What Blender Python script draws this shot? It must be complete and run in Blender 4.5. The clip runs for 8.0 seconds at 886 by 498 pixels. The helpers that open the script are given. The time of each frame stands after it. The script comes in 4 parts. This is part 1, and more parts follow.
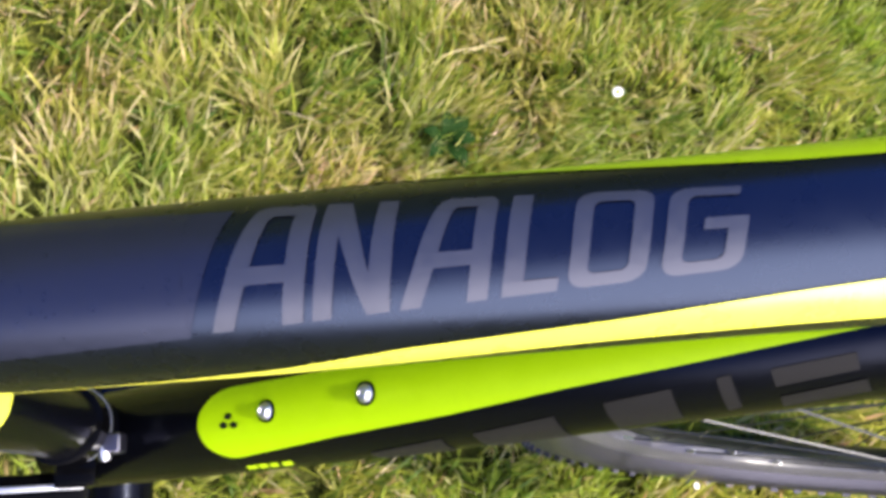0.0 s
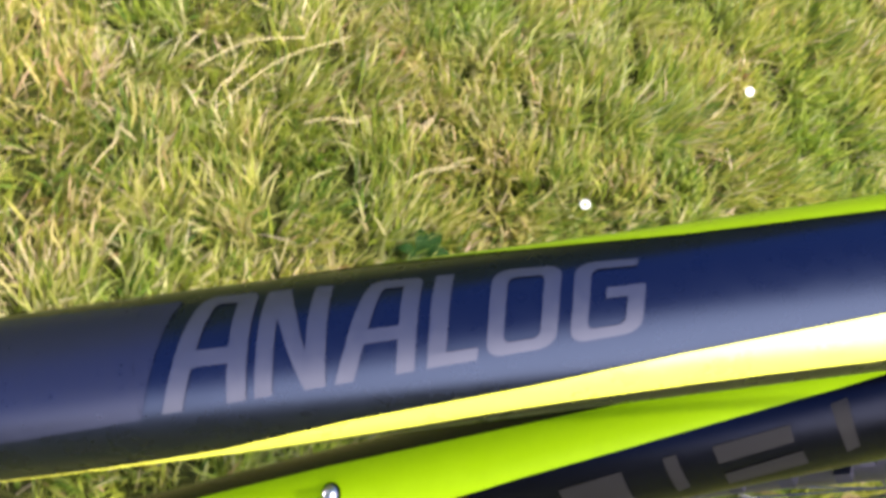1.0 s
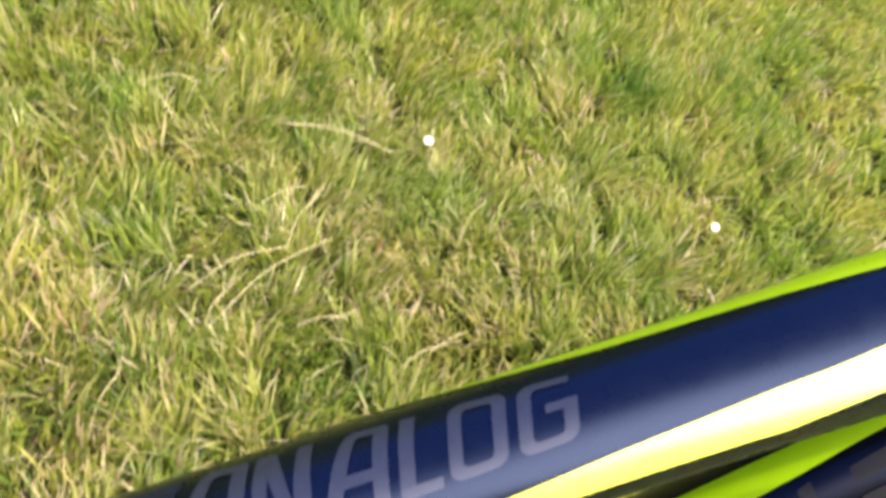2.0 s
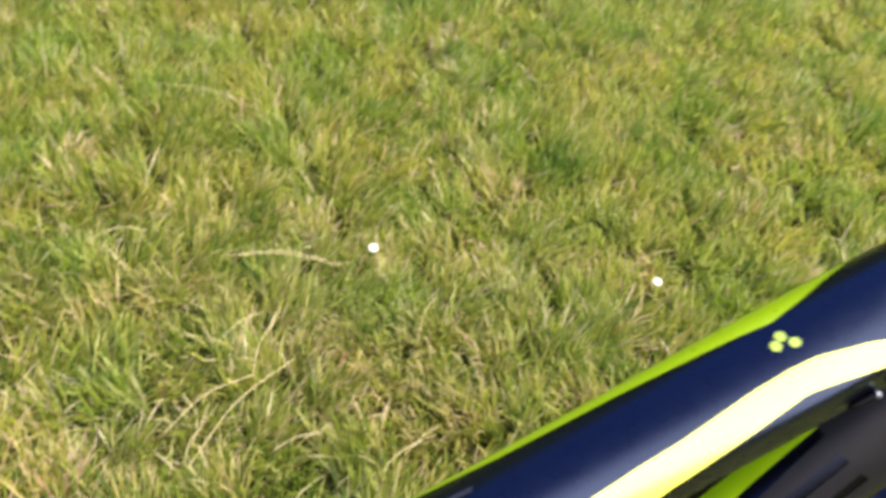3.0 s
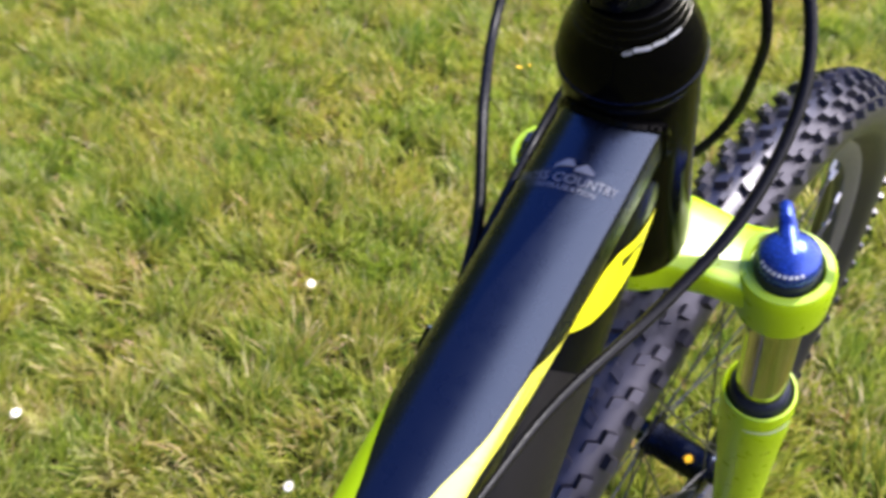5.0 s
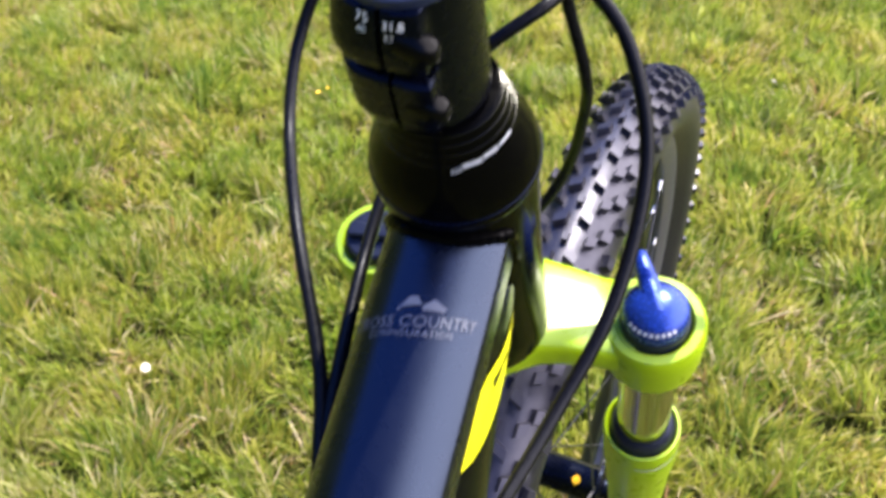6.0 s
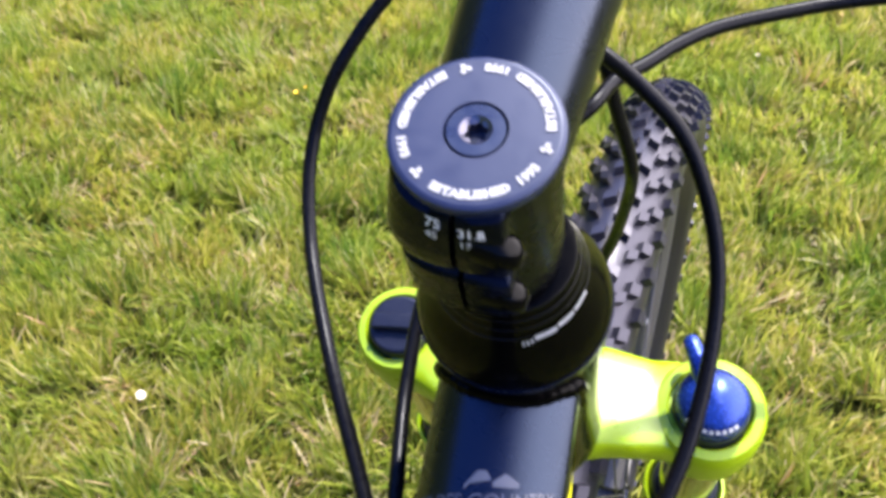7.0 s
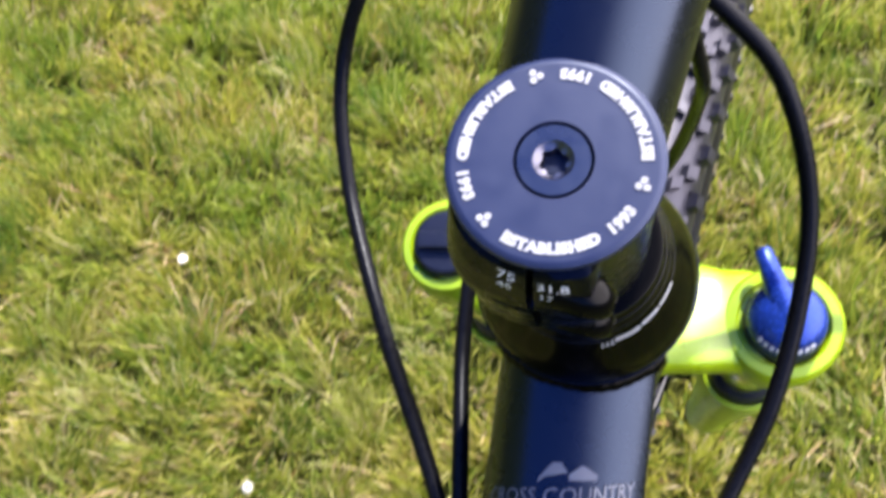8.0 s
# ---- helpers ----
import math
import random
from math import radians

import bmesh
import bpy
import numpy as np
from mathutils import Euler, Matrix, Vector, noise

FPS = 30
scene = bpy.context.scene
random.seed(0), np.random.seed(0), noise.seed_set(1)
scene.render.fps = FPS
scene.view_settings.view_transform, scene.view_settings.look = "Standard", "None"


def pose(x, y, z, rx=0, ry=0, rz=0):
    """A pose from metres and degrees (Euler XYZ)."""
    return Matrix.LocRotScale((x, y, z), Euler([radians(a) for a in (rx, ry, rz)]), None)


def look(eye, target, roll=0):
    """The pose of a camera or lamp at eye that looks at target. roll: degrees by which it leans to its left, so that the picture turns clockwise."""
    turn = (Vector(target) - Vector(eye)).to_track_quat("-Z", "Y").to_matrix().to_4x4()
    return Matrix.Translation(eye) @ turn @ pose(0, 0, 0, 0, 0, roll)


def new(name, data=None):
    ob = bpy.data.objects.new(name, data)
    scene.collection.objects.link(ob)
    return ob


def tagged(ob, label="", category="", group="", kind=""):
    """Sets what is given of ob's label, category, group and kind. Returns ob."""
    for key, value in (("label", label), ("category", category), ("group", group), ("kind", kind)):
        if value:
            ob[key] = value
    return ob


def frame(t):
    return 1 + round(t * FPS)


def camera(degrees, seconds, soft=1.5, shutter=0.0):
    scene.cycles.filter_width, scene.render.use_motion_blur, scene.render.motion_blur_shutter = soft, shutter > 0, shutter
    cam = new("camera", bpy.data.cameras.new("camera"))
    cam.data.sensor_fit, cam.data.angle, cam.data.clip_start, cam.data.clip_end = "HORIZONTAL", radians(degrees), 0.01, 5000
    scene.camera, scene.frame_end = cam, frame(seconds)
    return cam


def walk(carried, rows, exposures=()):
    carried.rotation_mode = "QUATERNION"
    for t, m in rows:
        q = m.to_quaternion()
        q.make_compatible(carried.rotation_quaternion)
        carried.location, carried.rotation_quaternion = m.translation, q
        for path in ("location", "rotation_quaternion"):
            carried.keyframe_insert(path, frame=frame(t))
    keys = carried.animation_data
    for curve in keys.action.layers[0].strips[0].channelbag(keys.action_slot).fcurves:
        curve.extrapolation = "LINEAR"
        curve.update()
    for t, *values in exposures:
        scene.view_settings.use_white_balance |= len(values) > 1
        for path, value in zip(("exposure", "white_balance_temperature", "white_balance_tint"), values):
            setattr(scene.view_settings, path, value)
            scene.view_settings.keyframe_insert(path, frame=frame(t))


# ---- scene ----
# ---- camera ----
cam = camera(52.77, 8.0, 3.6, 0.5)
PATH = [
    (0, look((-0.6266, -0.0478, 0.9242), (-0.2932, 0.2189, 0.0199), 50.01)),
    (0.5, look((-0.6244, -0.0570, 0.9338), (-0.2806, 0.2732, 0.0547), 45.23)),
    (1, look((-0.6199, -0.0642, 0.9423), (-0.2775, 0.3298, 0.0894), 38.71)),
    (1.5, look((-0.6178, -0.0808, 0.9548), (-0.2797, 0.4085, 0.1509), 28.84)),
    (1.7, look((-0.6177, -0.0847, 0.9594), (-0.2793, 0.4416, 0.1793), 25.33)),
    (2.8, look((-0.6197, -0.1102, 1.0195), (-0.2512, 0.5141, 0.3307), 13.10)),
    (3, look((-0.6130, -0.1147, 1.0289), (-0.2283, 0.5113, 0.3505), 11.60)),
    (3.5, look((-0.5881, -0.1276, 1.0467), (-0.1434, 0.4752, 0.3842), 8.05)),
    (4, look((-0.5576, -0.1266, 1.0615), (-0.0323, 0.4135, 0.4039), 4.71)),
    (4.5, look((-0.5400, -0.1154, 1.0710), (0.0492, 0.3509, 0.4112), 1.36)),
    (4.7, look((-0.5336, -0.1060, 1.0733), (0.0746, 0.3283, 0.4089), 0.98)),
    (5.8, look((-0.4685, -0.0616, 1.0699), (0.2274, 0.1736, 0.3914), -0.94)),
    (6, look((-0.4576, -0.0610, 1.0735), (0.2519, 0.1511, 0.4015), -1.80)),
    (6.5, look((-0.4311, -0.0461, 1.0842), (0.2792, 0.1479, 0.4076), -3.70)),
    (7, look((-0.4080, -0.0274, 1.0916), (0.2854, 0.1590, 0.3957), -4.18)),
    (7.5, look((-0.3799, -0.0143, 1.0934), (0.2719, 0.1658, 0.3568), -6.09)),
    (8, look((-0.3634, -0.0120, 1.0973), (0.1724, 0.1879, 0.2770), -11.53)),
]
# the exposure drifts as the dark parts fill the view
walk(cam, PATH, [(0.0, 0.98), (1.5, 1.08), (3.0, 0.80), (4.0, 0.72), (5.5, 0.92), (6.5, 1.08), (8.0, 0.98)])

# ---- sky, sun, exposure ----
SUN = Vector((0.446, -0.146, 0.883)).normalized()
sky_world = bpy.data.worlds.new("sky")
scene.world = sky_world
sky_world.use_nodes = True
wn = sky_world.node_tree
bg = wn.nodes["Background"]
sky = wn.nodes.new("ShaderNodeTexSky")
sky.sky_type = "NISHITA"
sky.sun_disc = False
sky.sun_elevation = math.asin(SUN.z)
sky.sun_rotation = math.atan2(SUN.x, SUN.y)
sky.air_density, sky.dust_density, sky.ozone_density = 1.0, 0.1, 6.0
sky.altitude = 1500
# deep blue sky; unseen white cloud added on the right to brighten the paint's reflections
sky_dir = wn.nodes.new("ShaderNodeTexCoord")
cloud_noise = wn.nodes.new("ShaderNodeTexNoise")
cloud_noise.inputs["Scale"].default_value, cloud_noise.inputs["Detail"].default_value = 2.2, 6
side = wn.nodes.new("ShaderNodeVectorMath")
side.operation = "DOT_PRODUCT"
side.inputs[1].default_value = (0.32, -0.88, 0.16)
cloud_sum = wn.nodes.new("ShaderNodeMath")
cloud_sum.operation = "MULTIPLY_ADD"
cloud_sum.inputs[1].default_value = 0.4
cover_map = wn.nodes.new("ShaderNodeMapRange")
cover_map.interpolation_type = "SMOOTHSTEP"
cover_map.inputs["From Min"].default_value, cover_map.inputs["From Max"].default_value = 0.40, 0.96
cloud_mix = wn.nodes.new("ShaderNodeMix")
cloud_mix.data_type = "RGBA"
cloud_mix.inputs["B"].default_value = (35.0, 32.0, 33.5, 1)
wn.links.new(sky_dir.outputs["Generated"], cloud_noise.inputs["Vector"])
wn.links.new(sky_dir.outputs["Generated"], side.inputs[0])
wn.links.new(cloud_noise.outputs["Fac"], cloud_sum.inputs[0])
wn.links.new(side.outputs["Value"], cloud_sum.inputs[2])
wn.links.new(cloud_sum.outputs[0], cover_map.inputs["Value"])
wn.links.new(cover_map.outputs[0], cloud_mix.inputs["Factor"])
deep = wn.nodes.new("ShaderNodeVectorMath")
deep.operation = "MULTIPLY"
deep.inputs[1].default_value = (1.05, 1.46, 2.45)
wn.links.new(sky.outputs[0], deep.inputs[0])
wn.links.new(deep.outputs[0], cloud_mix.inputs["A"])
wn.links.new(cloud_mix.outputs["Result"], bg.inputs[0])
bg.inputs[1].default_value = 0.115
sun_data = bpy.data.lights.new("sun", "SUN")
sun_data.energy, sun_data.angle, sun_data.color = 5.0, radians(0.6), (1.0, 0.92, 0.79)
sun = new("sun", sun_data)
sun.matrix_world = look(SUN * 20, (0, 0, 0))


# ---- materials ----
def material(name, color, rough=0.5, metal=0.0, vary=0.12, scale=60.0, bump=0.0, bump_scale=300.0, coat=0.0, coat_rough=0.1, spec=0.5, tint=None, rough_vary=0.05):
    """A surface with colour variation at two scales, roughness wear and fine relief."""
    m = bpy.data.materials.new(name)
    m.use_nodes = True
    t = m.node_tree
    b = t.nodes["Principled BSDF"]
    tc = t.nodes.new("ShaderNodeTexCoord")
    big = t.nodes.new("ShaderNodeTexNoise")
    big.inputs["Scale"].default_value, big.inputs["Detail"].default_value = scale * 0.25, 4
    fine = t.nodes.new("ShaderNodeTexNoise")
    fine.inputs["Scale"].default_value, fine.inputs["Detail"].default_value = scale * 6, 5
    for n in (big, fine):
        t.links.new(tc.outputs["Object"], n.inputs["Vector"])
    add = t.nodes.new("ShaderNodeMath")
    add.operation = "ADD"
    t.links.new(big.outputs["Fac"], add.inputs[0])
    t.links.new(fine.outputs["Fac"], add.inputs[1])
    ramp = t.nodes.new("ShaderNodeMapRange")
    ramp.inputs["From Min"].default_value, ramp.inputs["From Max"].default_value = 0.6, 1.4
    ramp.inputs["To Min"].default_value, ramp.inputs["To Max"].default_value = 1 - vary, 1 + vary
    t.links.new(add.outputs[0], ramp.inputs["Value"])
    mul = t.nodes.new("ShaderNodeVectorMath")
    mul.operation = "SCALE"
    mul.inputs[0].default_value = color
    t.links.new(ramp.outputs[0], mul.inputs["Scale"])
    t.links.new(mul.outputs[0], b.inputs["Base Color"])
    rr = t.nodes.new("ShaderNodeMapRange")
    rr.inputs["From Min"].default_value, rr.inputs["From Max"].default_value = 0.3, 0.7
    rr.inputs["To Min"].default_value, rr.inputs["To Max"].default_value = max(0.02, rough - rough_vary), min(1, rough + rough_vary)
    t.links.new(fine.outputs["Fac"], rr.inputs["Value"])
    t.links.new(rr.outputs[0], b.inputs["Roughness"])
    b.inputs["Metallic"].default_value = metal
    b.inputs["Specular IOR Level"].default_value = spec
    if tint:
        b.inputs["Specular Tint"].default_value = (*tint, 1)
    b.inputs["Coat Weight"].default_value, b.inputs["Coat Roughness"].default_value = coat, coat_rough
    if bump:
        bn = t.nodes.new("ShaderNodeTexNoise")
        bn.inputs["Scale"].default_value, bn.inputs["Detail"].default_value = bump_scale, 6
        t.links.new(tc.outputs["Object"], bn.inputs["Vector"])
        bp = t.nodes.new("ShaderNodeBump")
        bp.inputs["Strength"].default_value, bp.inputs["Distance"].default_value = bump, 0.001
        t.links.new(bn.outputs["Fac"], bp.inputs["Height"])
        t.links.new(bp.outputs[0], b.inputs["Normal"])
    return m


M_BLACK = material("satin_black_paint", (0.0012, 0.0014, 0.003), 0.28, vary=0.2, scale=30, bump=0.012, bump_scale=2500, spec=0.62, tint=(0.47, 0.62, 1.0), rough_vary=0.02)
# same black paint for the lower tubes, dark reflections put in as less sheen
M_BLACK_SHADED = material("shaded_black_paint", (0.0010, 0.0011, 0.0020), 0.24, vary=0.2, scale=30, bump=0.012, bump_scale=2500, spec=0.20, tint=(0.60, 0.68, 1.0), rough_vary=0.02)
M_GLOSS = material("gloss_black_anodised", (0.0008, 0.0008, 0.0010), 0.14, vary=0.2, scale=40, spec=0.05)
M_BOLTBLACK = material("gloss_black_bolt", (0.001, 0.001, 0.0015), 0.18, vary=0.1, scale=60, spec=0.10)
M_STEM = material("matt_black_anodised_stem", (0.0008, 0.0010, 0.0025), 0.27, vary=0.15, scale=40, bump=0.015, bump_scale=3000, spec=0.17, tint=(0.46, 0.58, 1.0), rough_vary=0.02)
M_CAP = material("matt_dark_cap", (0.011, 0.016, 0.046), 0.42, vary=0.1, scale=40, bump=0.03, bump_scale=2500, spec=0.5, tint=(0.66, 0.74, 1.0))
M_CAPBOLT = material("blue_black_bolt_head", (0.006, 0.010, 0.030), 0.30, vary=0.1, scale=40, spec=0.8, tint=(0.55, 0.66, 1.0))
M_LIME = material("lime_yellow_paint", (0.275, 0.42, 0.001), 0.31, vary=0.05, scale=20, spec=0.9)
# the lime again for the down tube panel, darker and duller to imitate shade
M_LIME_SHADED = material("shaded_lime_paint", (0.245, 0.40, 0.0006), 0.36, vary=0.05, scale=20, spec=0.22)
M_YELLOW = material("pale_yellow_paint", (0.70, 0.71, 0.075), 0.30, vary=0.05, scale=20, spec=1.0, coat=0.45, coat_rough=0.24)
M_GREY = material("grey_lettering", (0.016, 0.017, 0.024), 0.40, vary=0.10, scale=90, spec=0.8, tint=(0.76, 0.80, 1.0))
M_GREYBLUE = material("dull_grey_panel", (0.007, 0.008, 0.015), 0.32, vary=0.08, scale=60, tint=(0.60, 0.68, 1.0))
M_DIM = material("dim_grey_print", (0.0085, 0.0083, 0.0090), 0.45, vary=0.1, scale=60, spec=0.15)
M_WHITE = material("white_print", (0.30, 0.31, 0.34), 0.5, vary=0.3, scale=200)
M_PRINT = material("fresh_white_print", (0.84, 0.84, 0.86), 0.5, vary=0.08, scale=200)
M_BLUE = material("blue_anodised", (0.009, 0.033, 0.22), 0.26, metal=0.5, vary=0.4, scale=120, bump=0.12, bump_scale=1800)
M_STEEL = material("bright_steel", (0.50, 0.51, 0.54), 0.36, metal=1.0, vary=0.1, scale=120)
M_SPOKE = material("dull_steel_spoke", (0.10, 0.10, 0.11), 0.5, metal=1.0, vary=0.1, scale=120)
M_CHROME = material("stanchion_chrome", (0.55, 0.53, 0.48), 0.12, metal=1.0, vary=0.05, scale=30)
M_RUBBER = material("tyre_rubber", (0.010, 0.010, 0.017), 0.38, vary=0.25, scale=80, bump=0.12, bump_scale=900, spec=0.60, tint=(0.80, 0.80, 1.0))
M_HOSE = material("black_cable_housing", (0.004, 0.004, 0.005), 0.30, vary=0.2, scale=80, bump=0.03, bump_scale=900, spec=0.12, tint=(0.8, 0.85, 1.0))
M_RIM = material("black_rim", (0.055, 0.055, 0.066), 0.35, vary=0.2, scale=40)
M_AMBER = material("amber_sticker", (0.80, 0.42, 0.01), 0.4, vary=0.05)
M_FLUO = material("fluorescent_yellow_decal", (0.78, 0.80, 0.01), 0.4, vary=0.04, scale=40)
M_ORANGE = material("orange_print", (0.75, 0.16, 0.02), 0.5, vary=0.1)
M_SILVER = material("silver_print", (0.45, 0.47, 0.50), 0.45, vary=0.1, scale=200)
M_BOLT = material("dark_steel_bolt", (0.13, 0.13, 0.17), 0.34, metal=1.0, vary=0.1, scale=120)
M_PLASTIC = material("dark_plastic_cap", (0.008, 0.010, 0.022), 0.36, vary=0.2, scale=60, spec=0.35, tint=(0.7, 0.78, 1.0))


# ---- mesh helpers ----
def part(name, bm, mat, parent=None, label="", smooth=True):
    """Links a bmesh as one mesh object under a thing or a part."""
    me = bpy.data.meshes.new(name)
    bmesh.ops.recalc_face_normals(bm, faces=bm.faces[:])
    for f in bm.faces:
        f.smooth = smooth
    bm.to_mesh(me)
    bm.free()
    if smooth:
        me.set_sharp_from_angle(angle=radians(40))
    me.materials.append(mat)
    ob = new(name, me)
    if parent:
        ob.parent = parent
        ob.matrix_parent_inverse = parent.matrix_world.inverted()
    return tagged(ob, label) if label else ob


def rings_mesh(bm, rings, closed=False, caps=True):
    """Skins a list of rings, each a list of as many points."""
    vs = [[bm.verts.new(p) for p in ring] for ring in rings]
    n = len(vs[0])
    pairs = list(zip(vs, vs[1:])) + ([(vs[-1], vs[0])] if closed else [])
    for a, b in pairs:
        for i in range(n):
            bm.faces.new((a[i], a[(i + 1) % n], b[(i + 1) % n], b[i]))
    if caps and not closed:
        bm.faces.new(vs[0])
        bm.faces.new(vs[-1])
    return bm


def turned(profile, origin, axis, side, n=48, hollow=False, caps=True):
    """A turned body: profile rows of (along, radius) from origin along axis; side is any vector square to it."""
    axis, side = Vector(axis).normalized(), Vector(side).normalized()
    third = axis.cross(side)
    bm = bmesh.new()
    rings = []
    for s, r in profile:
        c = Vector(origin) + axis * s
        rings.append([c + (side * math.cos(2 * math.pi * i / n) + third * math.sin(2 * math.pi * i / n)) * max(r, 1e-5) for i in range(n)])
    return rings_mesh(bm, rings, closed=hollow, caps=caps and not hollow)


def spline(points, n=60):
    """A smooth line through the points."""
    pts = [Vector(p) for p in points]
    ext = [2 * pts[0] - pts[1]] + pts + [2 * pts[-1] - pts[-2]]
    out = []
    segs = len(pts) - 1
    for i in range(n + 1):
        u = i / n * segs
        k = min(int(u), segs - 1)
        t = u - k
        a, b, c, d = ext[k:k + 4]
        out.append(0.5 * ((2 * b) + (c - a) * t + (2 * a - 5 * b + 4 * c - d) * t * t + (3 * b - a - 3 * c + d) * t ** 3))
    return out


def hose(points, radius, n=70, sides=12, thin=1.0):
    """A round cable along a smooth line; thin: how much slimmer its first fifth is."""
    line = spline(points, n)
    bm = bmesh.new()
    rings = []
    up = Vector((0.3, 0.2, 1)).normalized()
    for i, p in enumerate(line):
        d = (line[min(i + 1, n)] - line[max(i - 1, 0)]).normalized()
        up = (up - d * up.dot(d)).normalized()
        side = d.cross(up)
        rings.append([p + (up * math.cos(2 * math.pi * k / sides) + side * math.sin(2 * math.pi * k / sides)) * radius * (thin + (1 - thin) * min(1.0, i / n * 4.5)) for k in range(sides)])
    return rings_mesh(bm, rings)


def rounded_box(size, m, bevel=0.001, segments=2):
    bm = bmesh.new()
    bmesh.ops.create_cube(bm, size=1.0, matrix=Matrix.Diagonal((*size, 1)))
    bmesh.ops.bevel(bm, geom=bm.edges[:], offset=bevel, segments=segments, affect="EDGES", profile=0.7)
    bmesh.ops.transform(bm, matrix=m, verts=bm.verts)
    return bm


def axes_matrix(origin, x, y, z):
    m = Matrix((x, y, z)).transposed().to_4x4()
    m.translation = origin
    return m


# ---- the bicycle's plan: x ahead, y to its left, z up ----
CAP = Vector((-0.27645, 0.0, 0.99183))
DOWN = Vector((0.35, 0.0, -0.9367)).normalized()
FWD = Vector((0.9367, 0.0, 0.35)).normalized()
LEFT = Vector((0, 1, 0))
STEER = Matrix.Translation(CAP) @ Matrix.Rotation(radians(8.2), 4, DOWN) @ Matrix.Translation(-CAP)
SDIR = STEER.to_3x3()
SD, SF, SL = SDIR @ DOWN, SDIR @ FWD, SDIR @ LEFT
PIVOT = CAP + DOWN * 0.2205
LEAN = Matrix.Translation(PIVOT) @ Matrix.Rotation(radians(-2.6), 4, SF) @ Matrix.Translation(-PIVOT)
LROT = LEAN.to_3x3()
FD, FF, FL = LROT @ SD, LROT @ SF, LROT @ SL


def stem_at(s, f=0.0, l=0.0):
    """A point of the stem: s down the steering axis, f ahead, l to the left."""
    return STEER @ (CAP + DOWN * s + FWD * f + LEFT * l)


def fork_at(s, f=0.0, l=0.0):
    return LEAN @ stem_at(s, f, l)


def lerp_rows(rows, x):
    for a, b in zip(rows, rows[1:]):
        if x <= b[0]:
            k = max(0.0, min(1.0, (x - a[0]) / (b[0] - a[0])))
            return [u + (v - u) * k for u, v in zip(a[1:], b[1:])]
    return list(rows[-1][1:])


